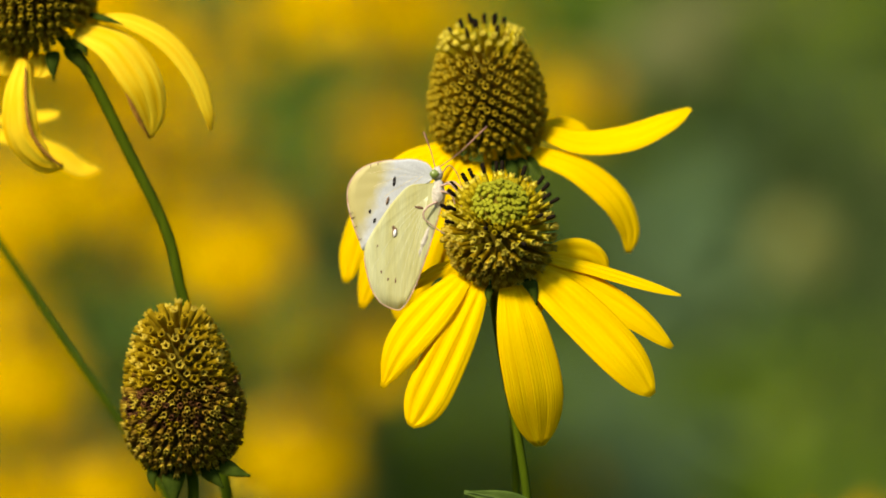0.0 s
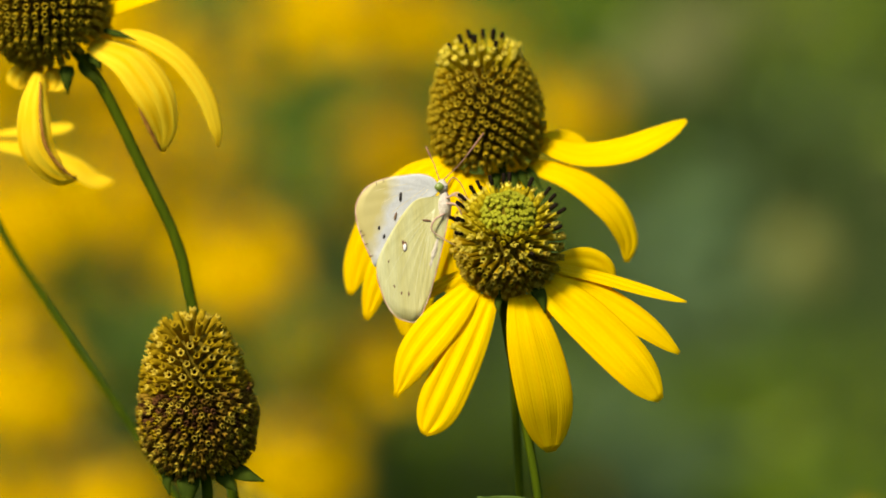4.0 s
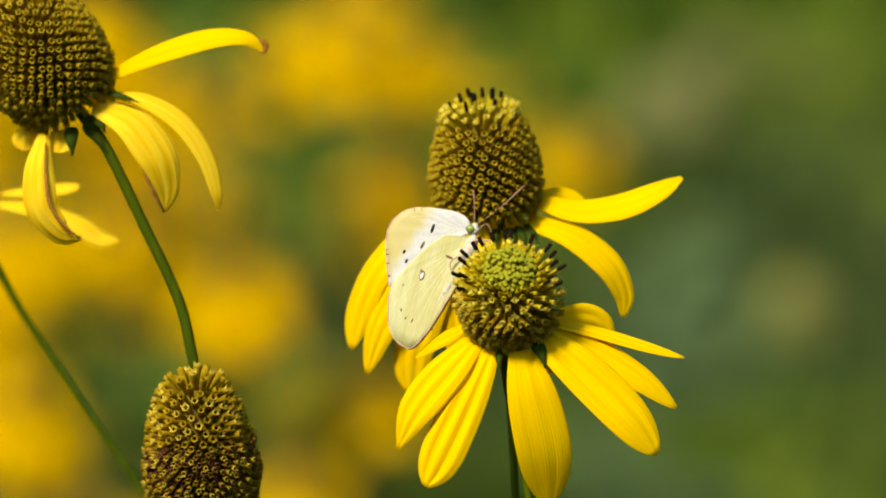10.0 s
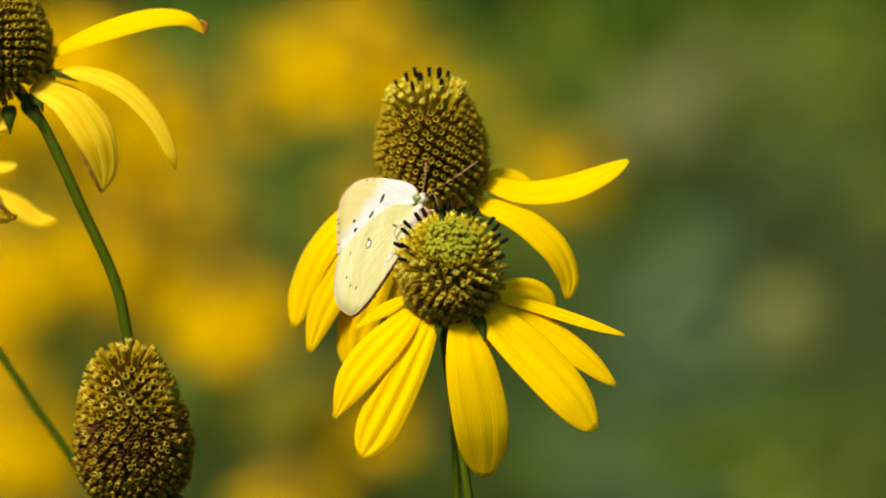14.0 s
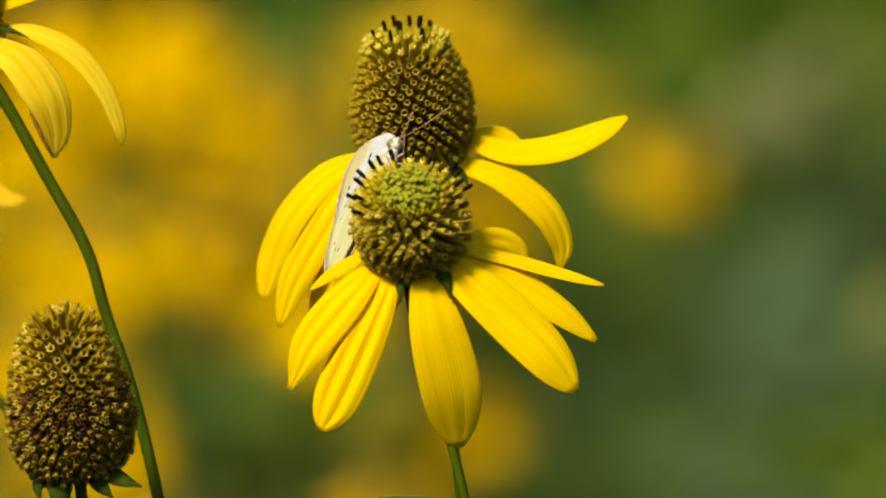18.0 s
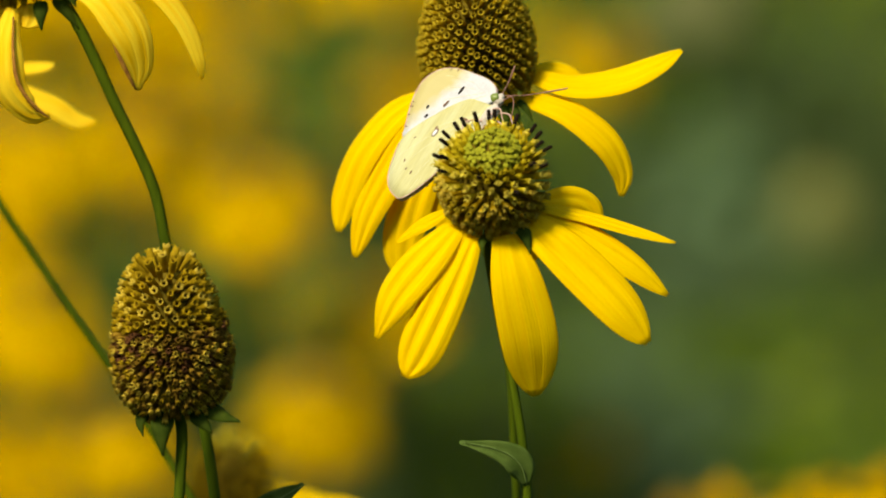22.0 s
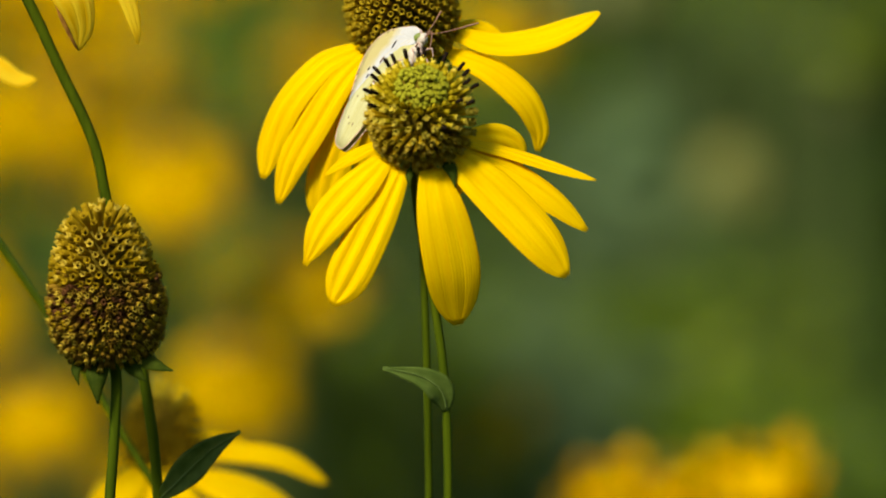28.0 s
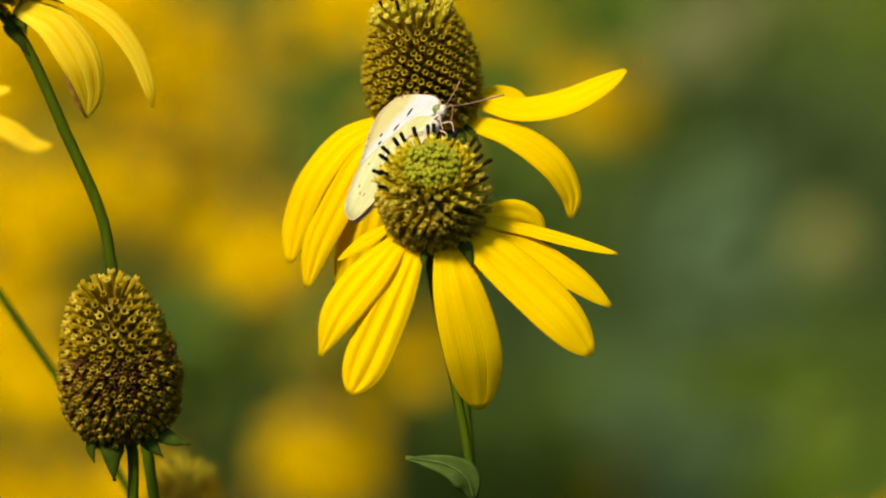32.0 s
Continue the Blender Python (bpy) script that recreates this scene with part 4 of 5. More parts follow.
def meadow_flower(seed, droop, wide, n=9):
    """A coneflower of the meadow: cone, petals and stem, origin at the cone's base."""
    rng = random.Random(seed)
    th = tagged(new("meadow_coneflower"), "yellow coneflower in the meadow behind", "flower", "meadow coneflowers")
    v = [Vector(egg(math.pi * i / 8, 2 * math.pi * j / 12, 78, 84, 0.1)) * UNIT + Vector((0, 0, 0.008)) for i in range(9) for j in range(12)]
    f = [(i * 12 + j, i * 12 + (j + 1) % 12, (i + 1) * 12 + (j + 1) % 12, (i + 1) * 12 + j) for i in range(8) for j in range(12)]
    part("flower_cone", v, f, FAR_CONE, th)
    for i in range(n):
        a = 2 * math.pi * (i + rng.uniform(-0.2, 0.2)) / n
        c, s = math.cos(a), math.sin(a)
        L = rng.uniform(280, 350)
        dr = droop * rng.uniform(0.7, 1.3)
        pts = [(c * 60, 20, s * 60), (c * L * 0.5, 20 + L * 0.18 * dr, s * L * 0.5), (c * L * 0.85, 20 + L * 0.62 * dr, s * L * 0.85), (c * L * 0.95, 20 + L * 0.95 * dr, s * L * 0.95)]
        vv, ff, uv = blade(pts, wide * rng.uniform(0.85, 1.1), (c * 0.4, -1, s * 0.4), UNIT, 0.0, n=7, m=4, notch=0)
        part("petal", vv, ff, PETAL_FAR, th, uv=uv)
    vv, ff = tube([(0, 0, 0), (0.01, 0, -0.25), (0.03, 0.01, -0.7), (0.04, 0.0, -1.6)], [0.0012, 0.002], 10, 6)
    part("stem", vv, ff, FAR_STEM, th)
    return th


def meadow():
    kinds = [meadow_flower(41, 0.4, 150), meadow_flower(42, 0.6, 155), meadow_flower(43, 0.2, 150)]
    young = meadow_flower(44, -0.95, 150, 16)
    spots = [(600, 0, 3.4), (690, -20, 3.6), (660, 20, 3.5), (610, -30, 3.9), (780, 0, 3.9), (330, 95, 3.5), (375, 170, 3.9), (235, 325, 3.5), (300, 250, 3.9), (402, 430, 3.0), (415, 375, 3.6), (35, 350, 3.2), (10, 270, 3.6),
             (30, 650, 3.0), (10, 590, 3.4), (60, 840, 3.4), (560, 600, 3.4), (640, 640, 3.4), (610, 690, 3.9), (520, 790, 3.0), (690, 245, 3.7), (1005, 175, 4.0), (175, 870, 3.8), (960, 870, 3.9), (240, 60, 4.0),
             (130, 130, 3.8), (200, 250, 4.0), (330, 330, 4.0), (170, 380, 4.1), (390, 80, 4.2), (30, 740, 4.0), (130, 800, 4.1), (600, 560, 4.0), (460, 850, 3.9), (570, 720, 4.1), (240, 200, 4.2), (860, 40, 4.3), (380, 500, 4.2), (-80, 520, 3.2), (-90, 330, 3.5), (-60, 120, 3.4), (-150, 200, 3.8), (-110, 700, 3.5), (-130, 850, 3.4), (60, 30, 3.6), (-40, -60, 3.5), (180, -70, 3.4), (620, -90, 3.6),
             (430, 80, 3.9), (400, 200, 4.2), (350, 120, 4.3), (270, 300, 4.2), (200, 330, 3.8), (60, 370, 4.2), (20, 430, 3.9), (400, 410, 4.2), (430, 460, 3.9), (390, 520, 4.3), (340, 470, 3.9), (20, 620, 4.2),
             (20, 800, 3.8), (60, 870, 4.2), (190, 860, 4.2), (500, 760, 4.2), (560, 780, 3.8), (600, 720, 4.3), (650, 670, 4.2), (650, 600, 3.8), (590, 640, 4.3), (530, 840, 4.2), (700, 10, 4.2), (640, 0, 4.3), (750, 0, 4.2), (700, 190, 4.2), (690, 275, 4.3),
             (1000, 170, 4.4), (250, 150, 3.9), (130, 60, 4.2), (300, 200, 4.3), (180, 60, 4.0), (320, 40, 4.0), (-60, 600, 4.2), (-60, 300, 4.2), (-60, 30, 4.0), (980, 880, 4.3),
             (120, 910, 3.9), (60, 950, 3.8), (180, 990, 4.1), (300, 930, 4.0), (350, 890, 4.2), (480, 940, 4.0), (20, 1000, 3.6), (-40, 900, 3.9), (560, 670, 3.9),
             (400, 970, 3.3), (60, 1000, 3.4), (250, 1010, 3.6), (150, 850, 3.2), (60, 900, 3.4), (215, 800, 3.6), (40, 480, 3.6), (640, 300, 3.6), (600, 270, 3.9), (680, 330, 3.9), (435, 330, 3.6), (420, 240, 3.7), (620, 570, 3.5), (680, 600, 3.7), (530, 570, 3.5), (590, 605, 3.6), (510, 650, 3.8)]
    rng = random.Random(77)
    for i in range(44):  # the deeper ranks of the same flowers, with two green gaps
        x, y = rng.uniform(-130, 690), rng.uniform(-60, 1010)
        if math.hypot(x - 550, y - 210) > 110 and math.hypot(x - 560, y - 420) > 110 and math.hypot(x - 450, y - 590) > 70:
            spots.append((x, y, rng.uniform(4.7, 5.3)))
    rng = random.Random(6)
    used = set()
    for i, (x, y, d) in enumerate(spots):
        src = kinds[i % 3]
        m = Matrix.Translation(far_place(x, y - 20, d)) @ pose(0, 0, 0, rng.uniform(22, 55), rng.uniform(-20, 20), 0)
        if i % 3 not in used and i < 3:
            src.matrix_basis = m
            used.add(i % 3)
        else:
            copy_thing(src, m)
    for i, (x, y, d) in enumerate(((1450, 1086, 1.90), (1235, 1078, 1.93), (1340, 1104, 1.97))):
        m = Matrix.Translation(far_place(x, y, d)) @ pose(0, 0, 0, 6, rng.uniform(-8, 8), 40 * i) @ Matrix.Diagonal((0.8, 0.8, 0.8, 1))
        if i:
            young = copy_thing(young, m)
        else:
            young.matrix_basis = m
        tagged(young, "yellow coneflower with raised petals among low growth")


def leaf_cloud(name, label, mat, blobs, seed, leaf, count, thing_kind="stuff", face=(0, 0, 1.5)):
    """Many small pointed leaves round the given middles, on thin stalks to the soil: blobs of (place, radius)."""
    rng = np.random.RandomState(seed)
    V, F, I = [], [], []
    for c, r in blobs:
        n = int(count * (r / 0.2) ** 2)
        p = rng.normal(0, 1, (n, 3))
        p = p / np.linalg.norm(p, axis=1)[:, None] * (rng.uniform(0.15, 1, n) ** 0.5)[:, None] * r * np.array([1, 1.0, 1]) + np.array(c)
        a = rng.normal(0, 1, (n, 3))
        a[:, 2] = -abs(a[:, 2]) * 0.5
        a = unit(a)
        b = unit(np.cross(a, rng.normal(0, 1, (n, 3)) + np.array(face)))
        nn = np.cross(a, b)
        s = leaf * rng.uniform(0.6, 1.3, n)[:, None]
        w = s * rng.uniform(0.3, 0.45, n)[:, None]
        base = len(V)
        quad = np.stack([p - a * s * 0.5, p + b * w * 0.5 + nn * w * 0.15, p + a * s * 0.5, p - b * w * 0.5 + nn * w * 0.15, p + a * s * 0.1 - nn * w * 0.05], 1)
        V += quad.reshape(-1, 3).tolist()
        for i in range(n):
            k = base + i * 5
            F += [(k, k + 1, k + 4), (k + 1, k + 2, k + 4), (k + 2, k + 3, k + 4), (k + 3, k, k + 4)]
        for _ in range(5):
            x, y = c[0] + rng.normal(0, r * 0.4), c[1] + rng.normal(0, r * 0.4)
            vv, ff = tube([(x, y, c[2]), (x + 0.02, y, c[2] * 0.5), (x + 0.03, y, -0.02)], [0.0015, 0.003], 6, 5)
            k = len(V)
            V += vv.tolist()
            I += [0] * (len(F) - len(I)) + [1] * len(ff)
            F += [tuple(k + q for q in fc) for fc in ff]
    return tagged(part(name, V, F, [mat, FAR_STEM], index=I, smooth=False), label, "foliage", kind=thing_kind)


def dry_seed_head(at, size, mat, seed):
    """A round, spiky pale head on one thin stalk, added to blur into a bright disc."""
    rng = np.random.RandomState(seed)
    th = tagged(new("dry_seed_head"), "round pale head on a stalk, added for a blurred bright disc", "seed head", "dry seed heads")
    n, k = 14, 22
    V = [Vector(at) + Vector(egg(math.pi * i / n, 2 * math.pi * (j + 0.5 * (i % 2)) / k, size, size, 0.05)) * (rng.uniform(0.72, 1.15) if 0 < i < n else 0.9) for i in range(n + 1) for j in range(k)]
    part("head", V, [(i * k + j, i * k + (j + 1) % k, (i + 1) * k + (j + 1) % k, (i + 1) * k + j) for i in range(n) for j in range(k)], mat, th, smooth=False)
    v, f = tube([tuple(at), (at[0] + 0.02, at[1], at[2] * 0.5), (at[0] + 0.03, at[1], -0.02)], [0.0015, 0.003], 8, 6)
    part("stalk", v, f, FAR_STEM, th)


def foliage():
    at = lambda rows: [(tuple(far_place(x, y, d)), r) for x, y, d, r in rows]
    leaf_cloud("meadow_foliage", "mid-green leafy growth of the meadow", LEAF_MID, at([(1120, 560, 5.2, 0.10), (1330, 250, 5.6, 0.04), (1300, 700, 5.4, 0.12), (1440, 760, 5.6, 0.08), (700, 900, 5.0, 0.10), (860, 930, 5.0, 0.11), (960, 780, 5.2, 0.10), (760, 820, 5.2, 0.09), (1010, 980, 4.8, 0.12), (1200, 980, 4.8, 0.12), (1420, 980, 4.8, 0.12), (700, 1050, 4.8, 0.12), (900, 1060, 4.8, 0.12), (590, 460, 5.0, 0.07), (560, 370, 5.0, 0.06), (1020, 620, 5.2, 0.09), (1180, 600, 5.4, 0.07), (1110, 860, 5.2, 0.16), (1350, 920, 5.4, 0.18), (1570, 900, 5.4, 0.16), (930, 420, 5.6, 0.14), (880, 640, 5.2, 0.12), (1040, 360, 5.4, 0.09),
               (520, 250, 5.4, 0.16), (450, 560, 5.4, 0.14), (1560, 50, 5.6, 0.11), (1080, 50, 5.6, 0.11), (1700, 700, 5.6, 0.2), (240, 180, 5.6, 0.2), (300, 640, 5.6, 0.2), (60, 480, 5.6, 0.18), (740, 480, 5.6, 0.16), (560, 420, 5.6, 0.16), (1000, -60, 5.4, 0.18), (1300, -90, 5.4, 0.14), (1600, -60, 5.4, 0.14), (780, 180, 5.6, 0.14)]), 51, 0.05, 240)
    leaf_cloud("meadow_foliage", "green leaves between the yellow meadow flowers", LEAF_MID, at([(450, 280, 3.4, 0.05), (160, 500, 3.4, 0.06), (110, 735, 3.4, 0.045), (150, 600, 3.4, 0.045), (480, 560, 3.4, 0.06), (560, 230, 3.4, 0.05), (250, 520, 3.6, 0.05), (720, 440, 3.6, 0.05), (250, 700, 3.4, 0.07), (330, 640, 3.6, 0.06), (470, 180, 3.6, 0.05), (140, 200, 3.6, 0.05), (440, 660, 3.5, 0.05), (300, 400, 3.6, 0.05), (180, 400, 3.5, 0.05), (500, 400, 3.6, 0.05), (330, 780, 3.5, 0.06), (400, 850, 3.6, 0.06), (850, 130, 3.8, 0.05), (480, 20, 3.7, 0.05), (130, 800, 3.5, 0.04), (-60, 420, 3.5, 0.06), (-120, 620, 3.5, 0.06), (-30, 780, 3.5, 0.05), (-30, 200, 3.5, 0.05), (300, -50, 3.5, 0.06), (500, -60, 3.5, 0.06)]), 56, 0.035, 200)
    leaf_cloud("meadow_foliage", "grey-green leafy growth of the meadow", LEAF_GREY, at([(1240, 480, 4.3, 0.06), (1230, 410, 4.6, 0.05), (820, 770, 4.6, 0.1), (1060, 800, 5.0, 0.08), (430, 640, 4.8, 0.07), (1170, 690, 4.6, 0.06), (1560, 120, 5.0, 0.07), (480, 270, 5.0, 0.06), (1180, 700, 5.2, 0.08)]), 52, 0.035, 300)
    leaf_cloud("meadow_foliage", "olive sunlit leaf tips of the meadow", LEAF_OLIVE, at([(1430, 715, 4.0, 0.05), (1030, 250, 4.6, 0.07), (1550, 30, 5.0, 0.09), (1480, -60, 4.8, 0.07), (1300, -90, 4.8, 0.06), (1620, 120, 4.8, 0.06), (960, 90, 5.0, 0.10), (1400, 60, 5.2, 0.06), (500, 60, 4.8, 0.1), (200, 450, 4.8, 0.1), (700, 150, 4.8, 0.1), (1500, 730, 4.8, 0.06), (350, 560, 4.8, 0.08)]), 53, 0.035, 300)
    leaf_cloud("meadow_foliage", "bright green young growth of the meadow", LEAF_BRIGHT, at([(700, 900, 4.5, 0.06), (760, 820, 4.5, 0.06), (900, 900, 4.5, 0.06), (860, 980, 4.4, 0.07), (960, 780, 4.8, 0.06), (1020, 860, 4.6, 0.06), (640, 980, 4.4, 0.07), (760, 1010, 4.4, 0.07), (1000, 990, 4.4, 0.07), (1160, 960, 4.4, 0.07), (1330, 980, 4.4, 0.07), (1500, 990, 4.6, 0.06), (720, 500, 4.8, 0.04), (560, 420, 4.0, 0.03), (550, 210, 4.0, 0.035), (500, 330, 4.0, 0.03), (590, 310, 4.0, 0.03), (450, 590, 4.0, 0.03), (800, 700, 4.8, 0.04)] + [(x, 930 + x * 7 % 90, 4.1, 0.06) for x in range(600, 1560, 95)] + [(690, 850, 4.2, 0.045), (1060, 850, 4.3, 0.045), (1130, 770, 4.2, 0.045), (1235, 745, 4.2, 0.05), (1310, 810, 4.2, 0.05), (930, 720, 4.3, 0.04), (750, 800, 4.1, 0.055), (700, 765, 4.2, 0.045), (800, 835, 3.9, 0.05), (880, 795, 3.9, 0.045), (905, 880, 3.9, 0.05), (820, 920, 3.9, 0.05), (720, 860, 3.9, 0.045)]), 58, 0.03, 1300, face=(-0.4, -1.6, 1.2))
    leaf_cloud("meadow_foliage", "silvery grey-green leaves of the meadow", LEAF_GREY, at([(830, 770, 4.2, 0.05), (900, 850, 4.3, 0.05), (1000, 820, 4.4, 0.05), (1080, 900, 4.4, 0.06), (760, 940, 4.3, 0.05), (950, 930, 4.3, 0.05), (1120, 760, 4.6, 0.05), (1130, 400, 4.6, 0.04), (1200, 560, 4.6, 0.05), (1140, 650, 4.6, 0.04), (1250, 350, 4.8, 0.04), (1200, 1000, 4.4, 0.05), (1480, 1000, 4.4, 0.05), (1580, 980, 4.5, 0.05), (1030, 770, 4.4, 0.045), (1080, 1060, 4.4, 0.06), (1000, 890, 4.0, 0.06), (1110, 950, 4.0, 0.06), (910, 1000, 4.0, 0.06), (1190, 860, 4.1, 0.05), (850, 870, 4.0, 0.05), (1045, 800, 4.0, 0.055), (985, 835, 4.0, 0.05), (650, 825, 4.0, 0.045), (700, 880, 4.0, 0.045)]), 59, 0.03, 1500, face=(-0.4, -1.6, 1.2))
    # made-up pale heads that stand in for out-of-focus points of brightness
    heads = [(1412, 440, 4.2, 0.020, PALE_DISC), (1407, 0, 4.3, 0.013, LEAF_PALE), (1278, -10, 4.4, 0.016, LEAF_PALE), (1600, 300, 4.4, 0.009, LEAF_PALE), (1180, 85, 4.8, 0.030, LEAF_PALE), (1240, 60, 4.9, 0.026, LEAF_PALE), (1100, 130, 5.0, 0.018, LEAF_PALE)]
    for k, (x, y, d, size, mat) in enumerate(heads):
        dry_seed_head(far_place(x, y, d), size, mat, 60 + k)
    # backdrop leaves coloured dark for the shaded depth behind the growth
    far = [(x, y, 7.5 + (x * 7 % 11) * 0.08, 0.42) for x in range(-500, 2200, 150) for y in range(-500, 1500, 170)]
    leaf_cloud("hedge", "hedge closing the meadow, its deep shade painted dark green", LEAF_SHADE, at(far), 55, 0.09, 60)
    # the tall hedge that closes the meadow on all sides, in the same shade-dark green
    rng = np.random.RandomState(9)
    V, F = [], []
    n, k = 160, 14
    for i in range(n):
        for j in range(k):
            a = 2 * math.pi * i / n
            r = 9.6 + 0.35 * noise.noise(Vector((math.cos(a) * 9, math.sin(a) * 9, j * 0.8))) + 0.25 * rng.uniform(-1, 1)
            V.append((r * math.cos(a), r * math.sin(a), 3.1 * j / (k - 1) - 0.05 + (0.3 * rng.uniform(0, 1) if j == k - 1 else 0)))
    for i in range(n):
        for j in range(k - 1):
            F.append((i * k + j, ((i + 1) % n) * k + j, ((i + 1) % n) * k + j + 1, i * k + j + 1))
    tagged(part("hedge_bank", V, F, LEAF_SHADE), "dense hedge round the meadow, its deep shade painted dark green", "hedge", kind="structure")


def grass():
    """Upright blades over the meadow floor, well below the flowers."""
    rng = np.random.RandomState(12)
    n = 40000
    r, a = 9.2 * np.sqrt(rng.uniform(0.0, 1, n)), rng.uniform(0, 2 * math.pi, n)
    p = np.stack([r * np.cos(a), r * np.sin(a), np.full(n, -0.03)], 1)
    h = rng.uniform(0.15, 0.55, n)[:, None]
    d = np.stack([np.cos(a * 7), np.sin(a * 7), np.zeros(n)], 1)
    bend = rng.normal(0, 0.3, (n, 3)) * [1, 1, 0]
    w = rng.uniform(0.003, 0.008, n)[:, None]
    up = np.array([0, 0, 1.0])
    v = np.stack([p - d * w, p + d * w, p + up * h * 0.55 + bend * h * 0.3 + d * w * 0.8, p + up * h * 0.55 + bend * h * 0.3 - d * w * 0.8, p + up * h + bend * h], 1).reshape(-1, 3)
    f = [q for i in range(0, 5 * n, 5) for q in ((i, i + 1, i + 2, i + 3), (i + 3, i + 2, i + 4))]
    tagged(part("grass", v, f, LEAF_MID, smooth=False), "green meadow grass under the flowers", "grass", kind="stuff")


ground()
grass()
meadow()
foliage()
front = front_flower()
rear = rear_flower()
seed = seed_head()
left = left_flower()
rim = rim_flower()
low = low_flower()
visitor = butterfly()
cam.data.dof.focus_object = visitor

# ---- swaying in the wind ----
FRONT_SWAY = [
    (0, 0.00967, 1.20291, 0.38),
    (0.5, 0.00998, 1.20339, -0.48),
    (1, 0.01065, 1.20254, -0.39),
    (1.5, 0.01077, 1.20268, 0.22),
    (2, 0.01033, 1.20271, -0.37),
    (2.5, 0.00950, 1.20386, -0.26),
    (3, 0.00927, 1.20309, 0.08),
    (3.5, 0.01002, 1.20279, -0.19),
    (4, 0.01084, 1.20312, -0.51),
    (4.5, 0.01173, 1.20321, 0.08),
    (6.5, 0.01285, 1.20245, -0.13),
    (7, 0.01298, 1.20292, -0.29),
    (7.5, 0.01252, 1.20309, -0.05),
    (8, 0.01187, 1.20332, -0.36),
    (8.5, 0.01145, 1.20366, 0.06),
    (9, 0.01125, 1.20312, 0.08),
    (9.5, 0.01160, 1.20267, -0.10),
    (10, 0.01155, 1.20233, -0.15),
    (10.5, 0.01103, 1.20237, 0.11),
    (11, 0.00993, 1.20275, -0.00),
    (11.5, 0.00850, 1.20356, 0.60),
    (12, 0.00651, 1.20553, 0.12),
    (12.5, 0.00504, 1.20772, 0.33),
    (13, 0.00389, 1.20813, 0.34),
    (13.5, 0.00360, 1.20834, 2.08),
    (14, 0.00258, 1.20873, 1.51),
    (14.5, -0.00103, 1.20782, -0.08),
    (16.5, -0.00172, 1.21190, 1.30),
    (17, -0.00317, 1.20797, -0.08),
    (17.2, -0.00272, 1.21098, 1.57),
    (17.5, -0.00172, 1.21694, 4.47),
    (17.7, -0.01176, 1.21672, 1.85),
    (18, -0.02058, 1.21617, -0.87),
    (18.2, -0.01102, 1.21212, 2.84),
    (18.5, 0.00029, 1.19660, -2.38),
    (18.7, 0.0076, 1.19349, -0.15),
    (19, 0.01287, 1.19608, 2.77),
    (19.5, -0.00380, 1.20744, 0.07),
    (20, 0.00244, 1.20118, -0.77),
    (20.5, 0.00354, 1.20204, -0.13),
    (21, 0.00457, 1.20321, -1.58),
    (21.5, 0.00483, 1.20443, -1.46),
    (22, 0.00488, 1.20534, -0.22),
    (22.5, 0.01107, 1.20442, 0.10),
    (23, 0.01674, 1.20235, 0.45),
    (23.5, 0.01236, 1.20723, 0.97),
    (24, 0.00824, 1.21091, 0.60),
    (24.5, 0.00547, 1.20880, -0.45),
    (26.5, 0.02158, 1.20641, 4.18),
    (27, 0.01669, 1.20413, 2.03),
    (27.5, 0.01033, 1.20614, 1.44),
    (28, 0.00748, 1.21121, 1.12),
    (28.5, 0.00675, 1.21177, 2.01),
    (29, 0.00480, 1.21107, 0.72),
    (29.5, 0.00324, 1.20662, 0.16),
    (30, 0.00239, 1.20707, 0.10),
    (30.5, 0.00501, 1.20600, -0.62),
    (31, 0.00724, 1.20458, -0.95),
    (31.5, 0.00128, 1.20965, -0.42),
    (32, -0.00660, 1.20879, -1.42),
]
